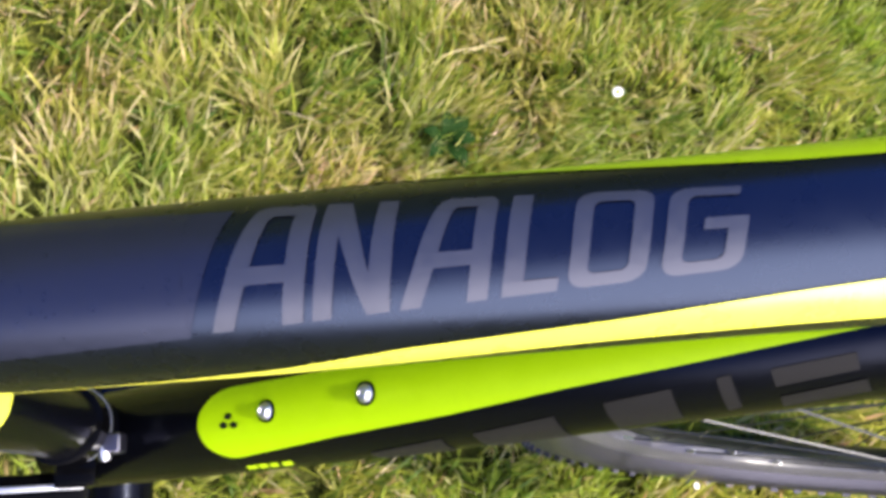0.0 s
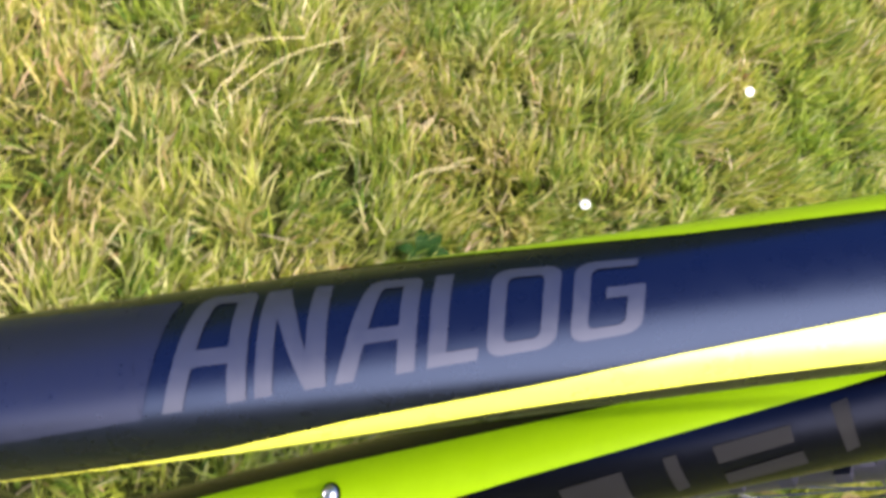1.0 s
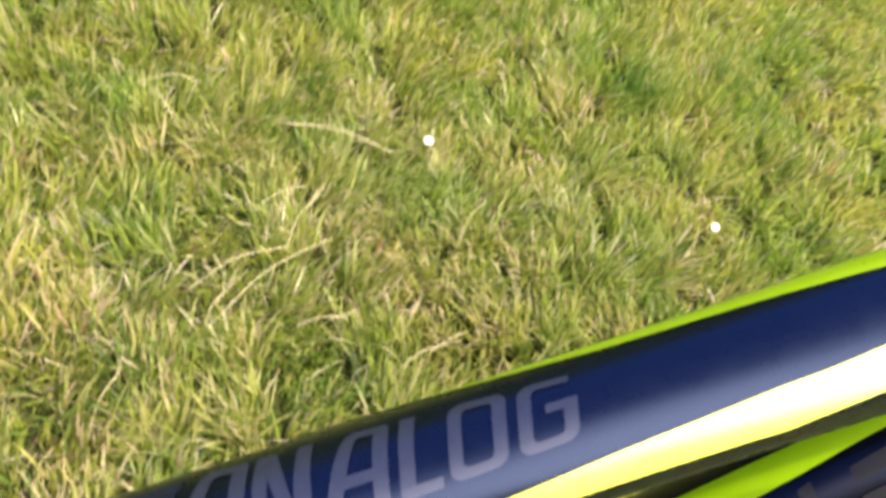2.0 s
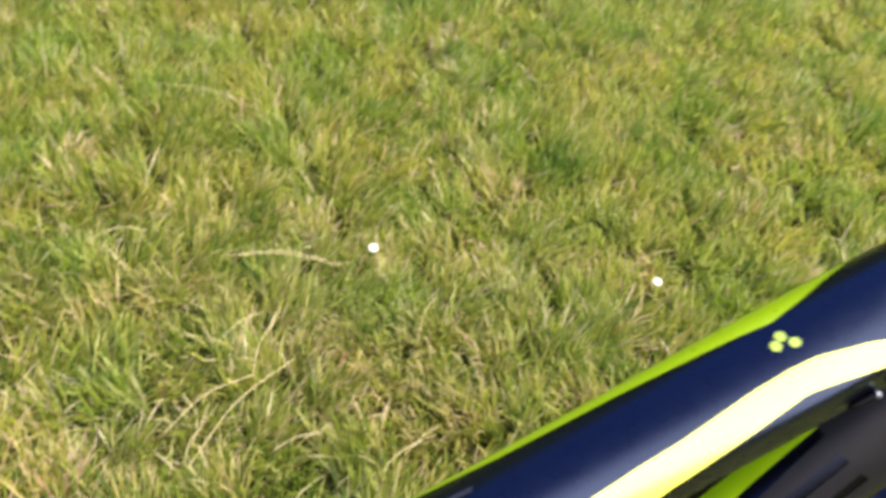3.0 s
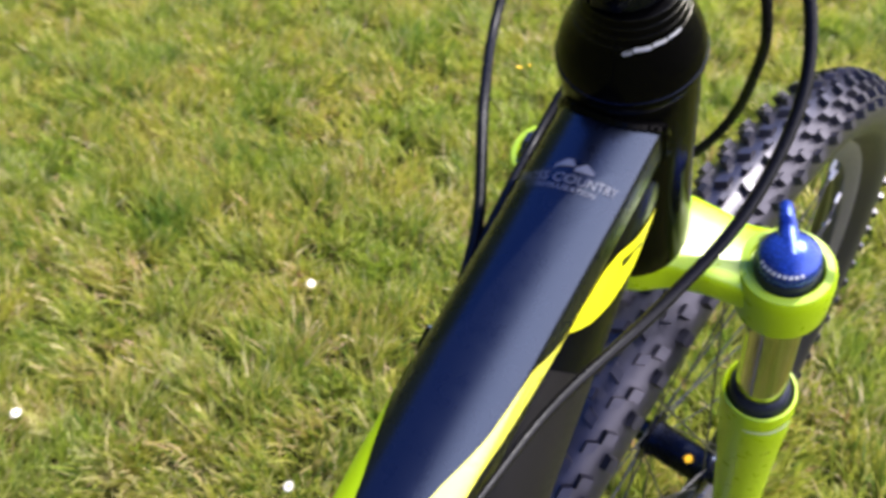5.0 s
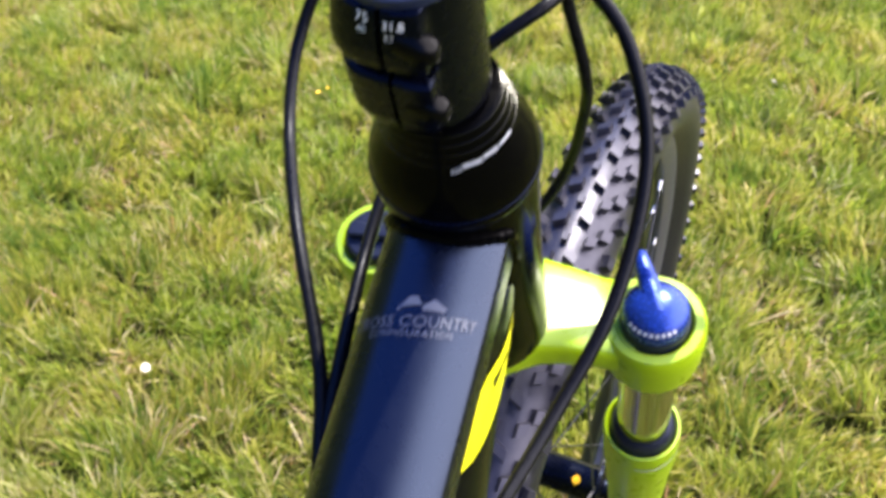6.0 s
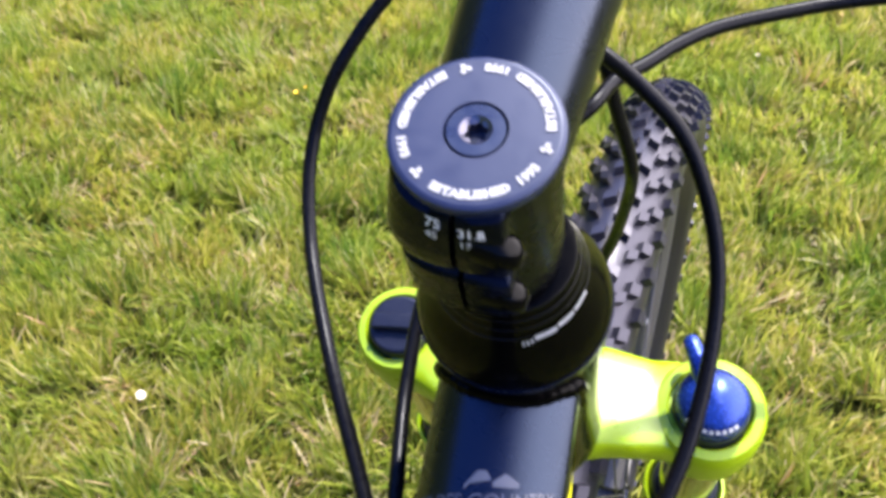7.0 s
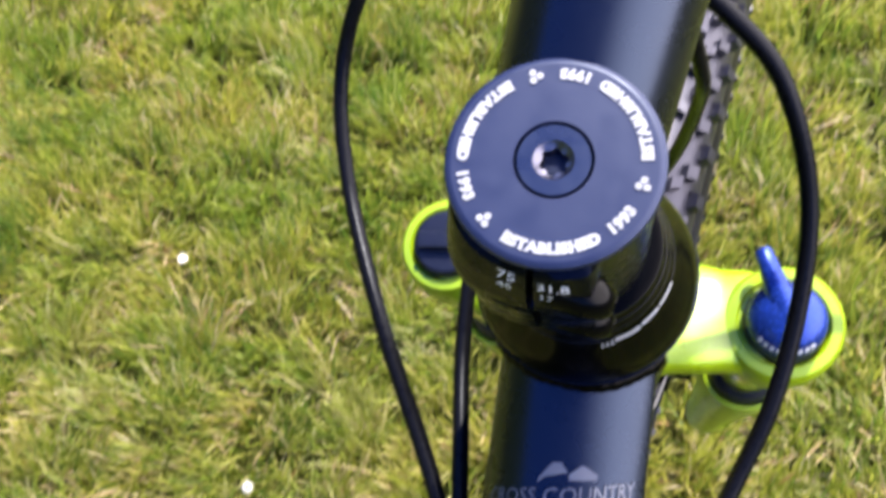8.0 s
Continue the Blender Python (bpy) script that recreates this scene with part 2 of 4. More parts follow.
class Tube:
    """A shaped frame tube. Rows: x, z of its upper line, half width, half height, y of its middle."""

    def __init__(self, rows, up, power=2.0, boxy=()):
        self.rows, self.up, self.power, self.boxy = rows, Vector(up).normalized(), power, boxy

    def row(self, x):
        r = self.rows
        i = 0
        while i < len(r) - 2 and x > r[i + 1][0]:
            i += 1
        j, g = min(i + 2, len(r) - 1), max(i - 1, 0)
        h = r[i + 1][0] - r[i][0]
        k = (x - r[i][0]) / h
        out = []
        for c in range(1, 5):
            m0 = (r[i + 1][c] - r[g][c]) / (r[i + 1][0] - r[g][0])
            m1 = (r[j][c] - r[i][c]) / (r[j][0] - r[i][0])
            out.append((2 * k**3 - 3 * k**2 + 1) * r[i][c] + (k**3 - 2 * k**2 + k) * h * m0 + (-2 * k**3 + 3 * k**2) * r[i + 1][c] + (k**3 - k**2) * h * m1)
        return out

    def at(self, x, deg, off=0.0):
        """The surface point at x of the upper line, deg round from the top to the bicycle's right."""
        z, w, h, y = self.row(x)
        a, e = radians(deg), 2.0 / self.power
        s, c = math.sin(a), math.cos(a)
        sy, cz = math.copysign(abs(s) ** e, s), math.copysign(abs(c) ** e, c)
        if self.boxy and s > 0:
            # towards the head tube the right flank turns into a flat wall under a crisp edge
            k = lerp_rows(self.boxy, x)[0]
            edge = math.sin(radians(77)) ** e
            top = math.sqrt(max(0.0, 1 - (k * min(sy, edge)) ** 2))
            low = -0.1 - 0.9 * abs(c) ** e
            cz = low if c < 0 else top if sy < edge else low + (top - low) * (90 - deg % 360) / 13
        return Vector((x, y, z)) - self.up * h + self.up * cz * (h + off) - LEFT * sy * (w + off)

    def body(self, x0, x1, n=80, sides=72):
        bm = bmesh.new()
        return rings_mesh(bm, [[self.at(x0 + (x1 - x0) * i / n, 360 * k / sides) for k in range(sides)] for i in range(n + 1)])

    def patch(self, edge_a, edge_b, x0, x1, off=0.0003, n=80, m=12, round_end=0.0):
        """A thin painted field between two edges, each rows of (x, degrees); round_end: length of a rounded rear end."""
        bm = bmesh.new()
        grid = []
        for i in range(n + 1):
            x = x0 + (x1 - x0) * (i / n) ** (1.6 if round_end else 1)
            a, b = lerp_rows(edge_a, x)[0], lerp_rows(edge_b, x)[0]
            if round_end and x - x0 < round_end:
                k = math.sqrt(max(0.0, 1 - (1 - (x - x0) / round_end) ** 2))
                mid = (a + b) / 2
                a, b = mid + (a - mid) * k, mid + (b - mid) * k
            grid.append([bm.verts.new(self.at(x, a + (b - a) * j / m, off)) for j in range(m + 1)])
        for p, q in zip(grid, grid[1:]):
            for j in range(m):
                bm.faces.new((p[j], p[j + 1], q[j + 1], q[j]))
        bmesh.ops.remove_doubles(bm, verts=bm.verts, dist=1e-6)
        return bm

    def shape(self, quads, place, off=0.0003, n=6):
        """Flat shapes laid on the tube: quads of (u, v) corners, put at (x, degrees) by place(u, v)."""
        bm = bmesh.new()
        for a, b, c, d in quads:
            g = []
            for i in range(n + 1):
                row = []
                for j in range(n + 1):
                    s, t = i / n, j / n
                    u = (a[0] * (1 - s) + b[0] * s) * (1 - t) + (d[0] * (1 - s) + c[0] * s) * t
                    v = (a[1] * (1 - s) + b[1] * s) * (1 - t) + (d[1] * (1 - s) + c[1] * s) * t
                    row.append(bm.verts.new(self.at(*place(u, v), off)))
                g.append(row)
            for p, q in zip(g, g[1:]):
                for j in range(n):
                    bm.faces.new((p[j], p[j + 1], q[j + 1], q[j]))
        bmesh.ops.remove_doubles(bm, verts=bm.verts, dist=2e-5)
        return bm


TOP = Tube([(-0.86, 0.612, 0.0195, 0.0195, 0.0065), (-0.70, 0.6895, 0.0203, 0.0203, 0.0045), (-0.607, 0.7350, 0.0208, 0.0208, 0.0033), (-0.508, 0.7835, 0.0201, 0.0205, 0.0020), (-0.411, 0.8320, 0.0206, 0.0204, 0.0008),
            (-0.353, 0.8600, 0.0203, 0.0204, -0.0005), (-0.2866, 0.8900, 0.0204, 0.0195, -0.0022), (-0.238, 0.9115, 0.0200, 0.0185, -0.0030)], (-0.44, 0, 0.9), 2.15, ((-0.50, 1.0), (-0.42, 0.92), (-0.36, 0.86), (-0.24, 0.84)))
DTUBE = Tube([(-0.70, 0.316, 0.0265, 0.026, -0.002), (-0.563, 0.493, 0.0268, 0.026, -0.002), (-0.45, 0.6406, 0.0250, 0.027, -0.002), (-0.357, 0.762, 0.0225, 0.030, -0.002), (-0.31, 0.827, 0.0210, 0.034, -0.002), (-0.27, 0.885, 0.0200, 0.036, -0.002)], (-0.794, 0, 0.608))

# ---- ground ----
def build_ground():
    bm = bmesh.new()
    near = [-6 + i * 0.1 for i in range(121)]
    lines = [-400, -150, -60, -25, -12] + near + [12, 25, 60, 150, 400]
    rows = []
    for x in lines:
        row = []
        for y in lines:
            z = 0.012 * noise.noise((x * 1.7, y * 1.7, 0.3)) + 0.006 * noise.noise((x * 6, y * 6, 2.0)) - 0.013
            row.append(bm.verts.new((x, y, z)))
        rows.append(row)
    for a, b in zip(rows, rows[1:]):
        for j in range(len(lines) - 1):
            bm.faces.new((a[j], b[j], b[j + 1], a[j + 1]))
    m = bpy.data.materials.new("lawn_soil_and_turf")
    m.use_nodes = True
    t = m.node_tree
    b = t.nodes["Principled BSDF"]
    tc = t.nodes.new("ShaderNodeTexCoord")
    n1 = t.nodes.new("ShaderNodeTexNoise")
    n1.inputs["Scale"].default_value, n1.inputs["Detail"].default_value = 90, 8
    n2 = t.nodes.new("ShaderNodeTexNoise")
    n2.inputs["Scale"].default_value, n2.inputs["Detail"].default_value = 2.5, 4
    for n in (n1, n2):
        t.links.new(tc.outputs["Object"], n.inputs["Vector"])
    r1 = t.nodes.new("ShaderNodeValToRGB")
    e = r1.color_ramp.elements
    e[0].position, e[0].color = 0.32, (0.024, 0.028, 0.005, 1)
    e[1].position, e[1].color = 0.70, (0.082, 0.082, 0.018, 1)
    t.links.new(n1.outputs["Fac"], r1.inputs[0])
    mix = t.nodes.new("ShaderNodeMix")
    mix.data_type, mix.blend_type = "RGBA", "MULTIPLY"
    mix.inputs["Factor"].default_value = 0.5
    r2 = t.nodes.new("ShaderNodeValToRGB")
    r2.color_ramp.elements[0].color, r2.color_ramp.elements[1].color = (0.55, 0.75, 0.4, 1), (1, 1, 1, 1)
    t.links.new(n2.outputs["Fac"], r2.inputs[0])
    t.links.new(r1.outputs[0], mix.inputs["A"])
    t.links.new(r2.outputs[0], mix.inputs["B"])
    t.links.new(mix.outputs["Result"], b.inputs["Base Color"])
    b.inputs["Roughness"].default_value = 0.9
    b.inputs["Specular IOR Level"].default_value = 0.1
    bp = t.nodes.new("ShaderNodeBump")
    bp.inputs["Strength"].default_value, bp.inputs["Distance"].default_value = 0.8, 0.01
    t.links.new(n1.outputs["Fac"], bp.inputs["Height"])
    t.links.new(bp.outputs[0], b.inputs["Normal"])
    ob = part("ground", bm, m)
    return tagged(ob, "sunny mown lawn reaching to the horizon", "ground", kind="structure")


build_ground()


def build_dark_ring():
    """An unseen dark hedge-like ring added far round the lawn to darken reflections, tall on its left side and behind,
    low on the sunny side.
    """
    bm = bmesh.new()
    n, rings = 180, []
    for i in range(n):
        a = 2 * math.pi * i / n
        ring = []
        tall = 0.22 + 1.20 * max(0.0, min(1.0, 0.5 + 0.9 * math.sin(a)), -0.30 * math.cos(a))
        for r, z in ((13.0, -0.05), (12.7, 2.2 * tall), (12.9, 5.0 * tall), (13.4, 6.6 * tall), (14.6, 6.8 * tall), (15.0, -0.05)):
            k = 0.5 * noise.noise((math.cos(a) * 6, math.sin(a) * 6, z * 0.9)) + 0.25 * noise.noise((math.cos(a) * 22, math.sin(a) * 22, z * 2.0))
            ring.append(((r + k) * math.cos(a), (r + k) * math.sin(a), z + (k if z > 5 else 0)))
        rings.append(ring)
    rings_mesh(bm, rings, closed=True)
    ob = part("backdrop", bm, material("dark_green_ring", (0.040, 0.060, 0.018), 0.8, vary=0.5, scale=6, bump=1.0, bump_scale=30, spec=0.2))
    return tagged(ob, "unseen dark green ring added to darken reflections", "hedge", kind="structure")


build_dark_ring()


def grass_material(name, stops, translucent=0.3):
    m = bpy.data.materials.new(name)
    m.use_nodes = True
    t = m.node_tree
    b = t.nodes["Principled BSDF"]
    geo = t.nodes.new("ShaderNodeNewGeometry")
    ramp = t.nodes.new("ShaderNodeValToRGB")
    els = ramp.color_ramp.elements
    while len(els) < len(stops):
        els.new(0.5)
    for el, (p, c) in zip(els, stops):
        el.position, el.color = p, (*c, 1)
    t.links.new(geo.outputs["Random Per Island"], ramp.inputs[0])
    tc = t.nodes.new("ShaderNodeTexCoord")
    n2 = t.nodes.new("ShaderNodeTexNoise")
    n2.inputs["Scale"].default_value, n2.inputs["Detail"].default_value = 6.0, 5
    t.links.new(tc.outputs["Object"], n2.inputs["Vector"])
    r2 = t.nodes.new("ShaderNodeValToRGB")
    r2.color_ramp.elements[0].position, r2.color_ramp.elements[0].color = 0.36, (0.80, 0.96, 0.80, 1)
    r2.color_ramp.elements[1].position, r2.color_ramp.elements[1].color = 0.64, (1.18, 1.09, 1.20, 1)
    t.links.new(n2.outputs["Fac"], r2.inputs[0])
    mix = t.nodes.new("ShaderNodeMix")
    mix.data_type, mix.blend_type = "RGBA", "MULTIPLY"
    mix.inputs["Factor"].default_value = 1.0
    t.links.new(ramp.outputs[0], mix.inputs["A"])
    t.links.new(r2.outputs[0], mix.inputs["B"])
    t.links.new(mix.outputs["Result"], b.inputs["Base Color"])
    b.inputs["Roughness"].default_value = 0.48
    b.inputs["Specular IOR Level"].default_value = 0.45
    tr = t.nodes.new("ShaderNodeBsdfTranslucent")
    t.links.new(mix.outputs["Result"], tr.inputs["Color"])
    ms = t.nodes.new("ShaderNodeMixShader")
    ms.inputs[0].default_value = translucent
    t.links.new(b.outputs[0], ms.inputs[1])
    t.links.new(tr.outputs[0], ms.inputs[2])
    t.links.new(ms.outputs[0], t.nodes["Material Output"].inputs[0])
    return m


def blades(name, label, count, area, heights, widths, bend, mat, seed, lie=0.0, tufts=0):
    """Curved grass blades of four joints each, strewn over an area; one object."""
    rng = np.random.default_rng(seed)
    x0, x1, y0, y1 = area
    px, py = rng.uniform(x0, x1, count), rng.uniform(y0, y1, count)
    # the edge of the dense lawn thins out gradually
    px, py = px + rng.normal(0, 0.16, count), py + rng.normal(0, 0.16, count)
    if tufts:
        # two thirds of the blades gather in loose tufts
        tx, ty = rng.uniform(x0, x1, tufts), rng.uniform(y0, y1, tufts)
        pick, spread = rng.integers(0, tufts, count), rng.uniform(0.012, 0.06, tufts)
        near = rng.random(count) < 0.66
        px = np.where(near, tx[pick] + rng.normal(0, 1, count) * spread[pick], px)
        py = np.where(near, ty[pick] + rng.normal(0, 1, count) * spread[pick], py)
    # tussocks: blades are drawn together and lean one way in each
    cell = 0.09
    gx, gy = np.floor(px / cell), np.floor(py / cell)
    h1 = np.sin(gx * 127.1 + gy * 311.7) * 43758.5453
    h2 = np.sin(gx * 269.5 + gy * 183.3) * 28001.8384
    h1, h2 = h1 - np.floor(h1), h2 - np.floor(h2)
    cx, cy = (gx + 0.2 + 0.6 * h1) * cell, (gy + 0.2 + 0.6 * h2) * cell
    pull = rng.uniform(0.0, 0.45, count)
    px, py = px + (cx - px) * pull, py + (cy - py) * pull
    length = rng.uniform(*heights, count) * (0.75 + 0.5 * h1)
    width = rng.uniform(*widths, count)
    head = h2 * 2 * np.pi + rng.normal(0, 1.0, count)
    lean = np.abs(rng.normal(bend, 0.35, count)) + lie
    twist = rng.uniform(0, np.pi, count)
    verts = np.zeros((count, 7, 3))
    dx, dy = np.cos(head), np.sin(head)
    wx, wy = np.cos(twist), np.sin(twist)
    pos = np.stack([px, py, np.full(count, -0.012)], 1)
    for j, u in enumerate((0.0, 0.36, 0.72, 1.0)):
        if j:
            ang = np.clip(lean * (0.35 + 0.75 * u), 0, 1.75)
            step = length * (0.36, 0.36, 0.28)[j - 1]
            pos = pos + np.stack([dx * np.sin(ang), dy * np.sin(ang), np.cos(ang)], 1) * step[:, None]
        half = width * (0.5, 0.5, 0.36, 0.0)[j]
        side = np.stack([wx, wy, np.zeros(count)], 1) * half[:, None]
        if j < 3:
            verts[:, 2 * j], verts[:, 2 * j + 1] = pos - side, pos + side
        else:
            verts[:, 6] = pos
    verts[:, 2:, 2] = np.maximum(verts[:, 2:, 2], 0.002)
    faces = np.array([[0, 1, 3, 2], [2, 3, 5, 4]])
    tri = np.array([4, 5, 6])
    base = (np.arange(count) * 7)[:, None]
    quads = (base[:, :, None] + faces[None]).reshape(-1, 4)
    tris = base + tri[None]
    me = bpy.data.meshes.new(name)
    me.vertices.add(count * 7)
    me.vertices.foreach_set("co", verts.ravel())
    loops = np.concatenate([quads.ravel(), tris.ravel()]).astype(np.int32)
    me.loops.add(len(loops))
    me.loops.foreach_set("vertex_index", loops)
    starts = np.concatenate([np.arange(len(quads)) * 4, len(quads) * 4 + np.arange(len(tris)) * 3]).astype(np.int32)
    me.polygons.add(len(starts))
    me.polygons.foreach_set("loop_start", starts)
    me.update(calc_edges=True)
    me.materials.append(mat)
    return tagged(new(name, me), label, "grass", kind="stuff")


M_GRASS = grass_material("grass_blades", [(0.0, (0.120, 0.180, 0.024)), (0.12, (0.200, 0.255, 0.032)), (0.38, (0.300, 0.335, 0.040)), (0.70, (0.400, 0.410, 0.066)), (0.88, (0.480, 0.450, 0.14)), (0.95, (0.56, 0.48, 0.28)), (1.0, (0.42, 0.24, 0.11))], 0.58)
M_STRAW = grass_material("dry_straw", [(0.0, (0.40, 0.33, 0.15)), (0.45, (0.54, 0.47, 0.27)), (0.8, (0.52, 0.36, 0.22)), (1.0, (0.34, 0.21, 0.10))], 0.25)
blades("grass", "dense yellow-green lawn grass in bright sun", 350000, (-0.95, 2.2, -0.80, 2.35), (0.026, 0.066), (0.0018, 0.0046), 0.66, M_GRASS, 3)
blades("grass", "thinner lawn grass round the bicycle", 110000, (-2.6, 4.0, -2.6, 4.2), (0.035, 0.075), (0.003, 0.006), 0.85, M_GRASS, 4)
blades("dry_grass", "scattered dry straw-coloured grass stalks lying in the lawn", 24000, (-0.95, 2.2, -0.80, 2.35), (0.03, 0.08), (0.0012, 0.0032), 1.1, M_STRAW, 8, tufts=260)
M_PALE = grass_material("pale_yellowing_blades", [(0.0, (0.34, 0.34, 0.07)), (0.5, (0.46, 0.42, 0.13)), (0.85, (0.54, 0.46, 0.23)), (1.0, (0.46, 0.34, 0.18))], 0.5)
blades("dry_grass", "paler yellowing grass mixed into the lawn beside the bicycle", 9000, (-0.85, 0.10, 0.15, 0.95), (0.035, 0.078), (0.0020, 0.0046), 0.72, M_PALE, 21, tufts=90)
M_FRESH = grass_material("fresh_green_blades", [(0.0, (0.085, 0.150, 0.018)), (0.5, (0.130, 0.200, 0.026)), (1.0, (0.180, 0.250, 0.040))], 0.5)
blades("grass", "greener tufts of fresh grass in the lawn", 42000, (-0.95, 2.2, -0.80, 2.35), (0.030, 0.070), (0.0022, 0.0050), 0.55, M_FRESH, 12, tufts=260)


# ---- the bicycle ----
bicycle = tagged(new("bicycle"), "black and lime mountain bike standing on the lawn", "bicycle")

# top tube with its painted stripes and lettering
top_tube = part("top_tube", TOP.body(-0.745, -0.2405), M_BLACK, bicycle, "satin black sloping top tube")
# right stripe in pale yellow, left in lime: sun and shade put into colour
part("stripe", TOP.patch([(-0.72, 93), (-0.64, 88), (-0.60, 79), (-0.5746, 65.5), (-0.533, 55), (-0.503, 45), (-0.4637, 35.5), (-0.452, 34), (-0.4272, 26), (-0.4145, 24.5), (-0.406, 26), (-0.391, 38), (-0.3736, 59), (-0.3577, 71), (-0.345, 81), (-0.332, 93)],
                         [(-0.72, 95), (-0.64, 92), (-0.60, 88), (-0.54, 78), (-0.50, 75), (-0.4632, 78), (-0.4386, 66.5), (-0.414, 53), (-0.4035, 60), (-0.3885, 75), (-0.3716, 82), (-0.355, 87), (-0.332, 94)], -0.72, -0.332, n=140), M_YELLOW, top_tube, "stripe with its sunlit look painted in as pale yellow")
part("stripe", TOP.patch([(-0.615, -90), (-0.60, -81), (-0.563, -61), (-0.5293, -47), (-0.4983, -37), (-0.46, -32), (-0.4218, -22.5), (-0.4105, -18), (-0.3985, -26), (-0.384, -42), (-0.372, -60), (-0.352, -80)],
                         [(-0.615, -95), (-0.52, -88), (-0.46, -78), (-0.435, -69), (-0.4084, -54), (-0.395, -60), (-0.38, -69), (-0.352, -86)], -0.615, -0.352, n=120), M_LIME, top_tube, "lime painted stripe")
part("panel", TOP.patch([(-0.745, -58), (-0.6567, -47), (-0.606, -36)], [(-0.745, 56), (-0.6548, 47.5), (-0.606, 40)], -0.745, -0.6155), M_GREYBLUE, top_tube, "dull grey painted panel")
part("panel", TOP.shape([((0, 0), (1, 0), (1, 1), (0, 1))], lambda u, v: (-0.6155 + u * 0.0095 * v, 41 - v * 78)), M_GREYBLUE, top_tube, "slanted end of the grey panel")

LETTER_A = [((0, 0), (0.24, 0), (0.35, 0.345), (0.11, 0.345)), ((0.11, 0.345), (0.77, 0.345), (0.77, 0.475), (0.147, 0.475)), ((0.147, 0.475), (0.387, 0.475), (0.49, 0.84), (0.272, 0.84)),
            ((0.272, 0.84), (0.49, 0.84), (0.54, 0.885), (0.335, 0.95)), ((0.335, 0.95), (0.54, 0.885), (0.60, 1), (0.44, 1)), ((0.54, 0.885), (0.77, 0.885), (0.94, 1), (0.60, 1)), ((0.77, 0.885), (0.77, 0.82), (1, 0.93), (0.94, 1)), ((0.77, 0.475), (1, 0.475), (1, 0.93), (0.77, 0.82)), ((0.77, 0), (1, 0), (1, 0.475), (0.77, 0.475))]
LETTER_N = [((0, 0), (0.25, 0), (0.25, 0.66), (0, 0.66)), ((0, 0.66), (0.25, 0.66), (0.33, 1), (0, 1)), ((0.25, 0.66), (0.705, 0), (0.69, 0.36), (0.33, 1)), ((0.705, 0), (1, 0), (0.98, 0.36), (0.69, 0.36)), ((0.69, 0.36), (0.98, 0.36), (0.945, 1), (0.69, 1))]
LETTER_L = [((0, 0), (1, 0), (1, 0.14), (0, 0.14)), ((0, 0.14), (0.37, 0.14), (0.37, 1), (0, 1))]


def bend(cx, cy, rx, ry, start):
    """A quarter turn of a rounded corner, clockwise from start degrees."""
    return [(cx + rx * math.cos(radians(start - 22.5 * k)), cy + ry * math.sin(radians(start - 22.5 * k))) for k in range(5)]


O_OUT = bend(0.24, 0.16, 0.24, 0.16, 270) + bend(0.26, 0.84, 0.26, 0.16, 180) + bend(0.78, 0.84, 0.22, 0.16, 90) + bend(0.76, 0.16, 0.24, 0.16, 0)
O_IN = bend(0.335, 0.22, 0.10, 0.08, 270) + bend(0.345, 0.78, 0.11, 0.09, 180) + bend(0.665, 0.78, 0.095, 0.09, 90) + bend(0.655, 0.22, 0.105, 0.08, 0)
LETTER_O = [(O_OUT[i], O_OUT[(i + 1) % 20], O_IN[(i + 1) % 20], O_IN[i]) for i in range(20)]
G_OUT = [(1, 0.61), (1, 0.16)] + bend(0.76, 0.16, 0.24, 0.16, 0)[1:] + bend(0.24, 0.16, 0.24, 0.16, 270) + bend(0.26, 0.84, 0.26, 0.16, 180) + [(0.87, 1)]
G_IN = [(0.76, 0.49), (0.76, 0.22)] + bend(0.655, 0.22, 0.105, 0.08, 0)[1:] + bend(0.335, 0.22, 0.10, 0.08, 270) + bend(0.345, 0.78, 0.11, 0.10, 180) + [(0.86, 0.88)]
LETTER_G = [(G_OUT[i], G_OUT[i + 1], G_IN[i + 1], G_IN[i]) for i in range(len(G_OUT) - 1)] + [((0.46, 0.49), (0.76, 0.49), (1, 0.61), (0.46, 0.61))]
for glyph, x0, x1 in ((LETTER_A, -0.6109, -0.5927), (LETTER_N, -0.5909, -0.5758), (LETTER_A, -0.5739, -0.5572), (LETTER_L, -0.5546, -0.5442), (LETTER_O, -0.5425, -0.5282), (LETTER_G, -0.5255, -0.5110)):
    def lay(u, v, x0=x0, x1=x1):
        x = x0 + (x1 - x0) * u + 0.0042 * v
        low, high = 39.5 - (x + 0.611) * 130, -36.5 + (x + 0.60) * 194
        return x, low + (high - low) * v
    part("letter", TOP.shape(glyph, lay, 0.0004), M_GREY, top_tube)


M_CLOVER = material("pale_lime_print", (0.30, 0.40, 0.06), 0.4, vary=0.08, scale=80)


def hexagon(cx, cd, rx, rd):
    """Two quads of a small six-sided mark about (x, degrees)."""
    p = [(cx + rx * math.cos(radians(60 * k + 30)), cd + rd * math.sin(radians(60 * k + 30))) for k in range(6)]
    return [(p[0], p[1], p[2], p[3]), (p[3], p[4], p[5], p[0])]


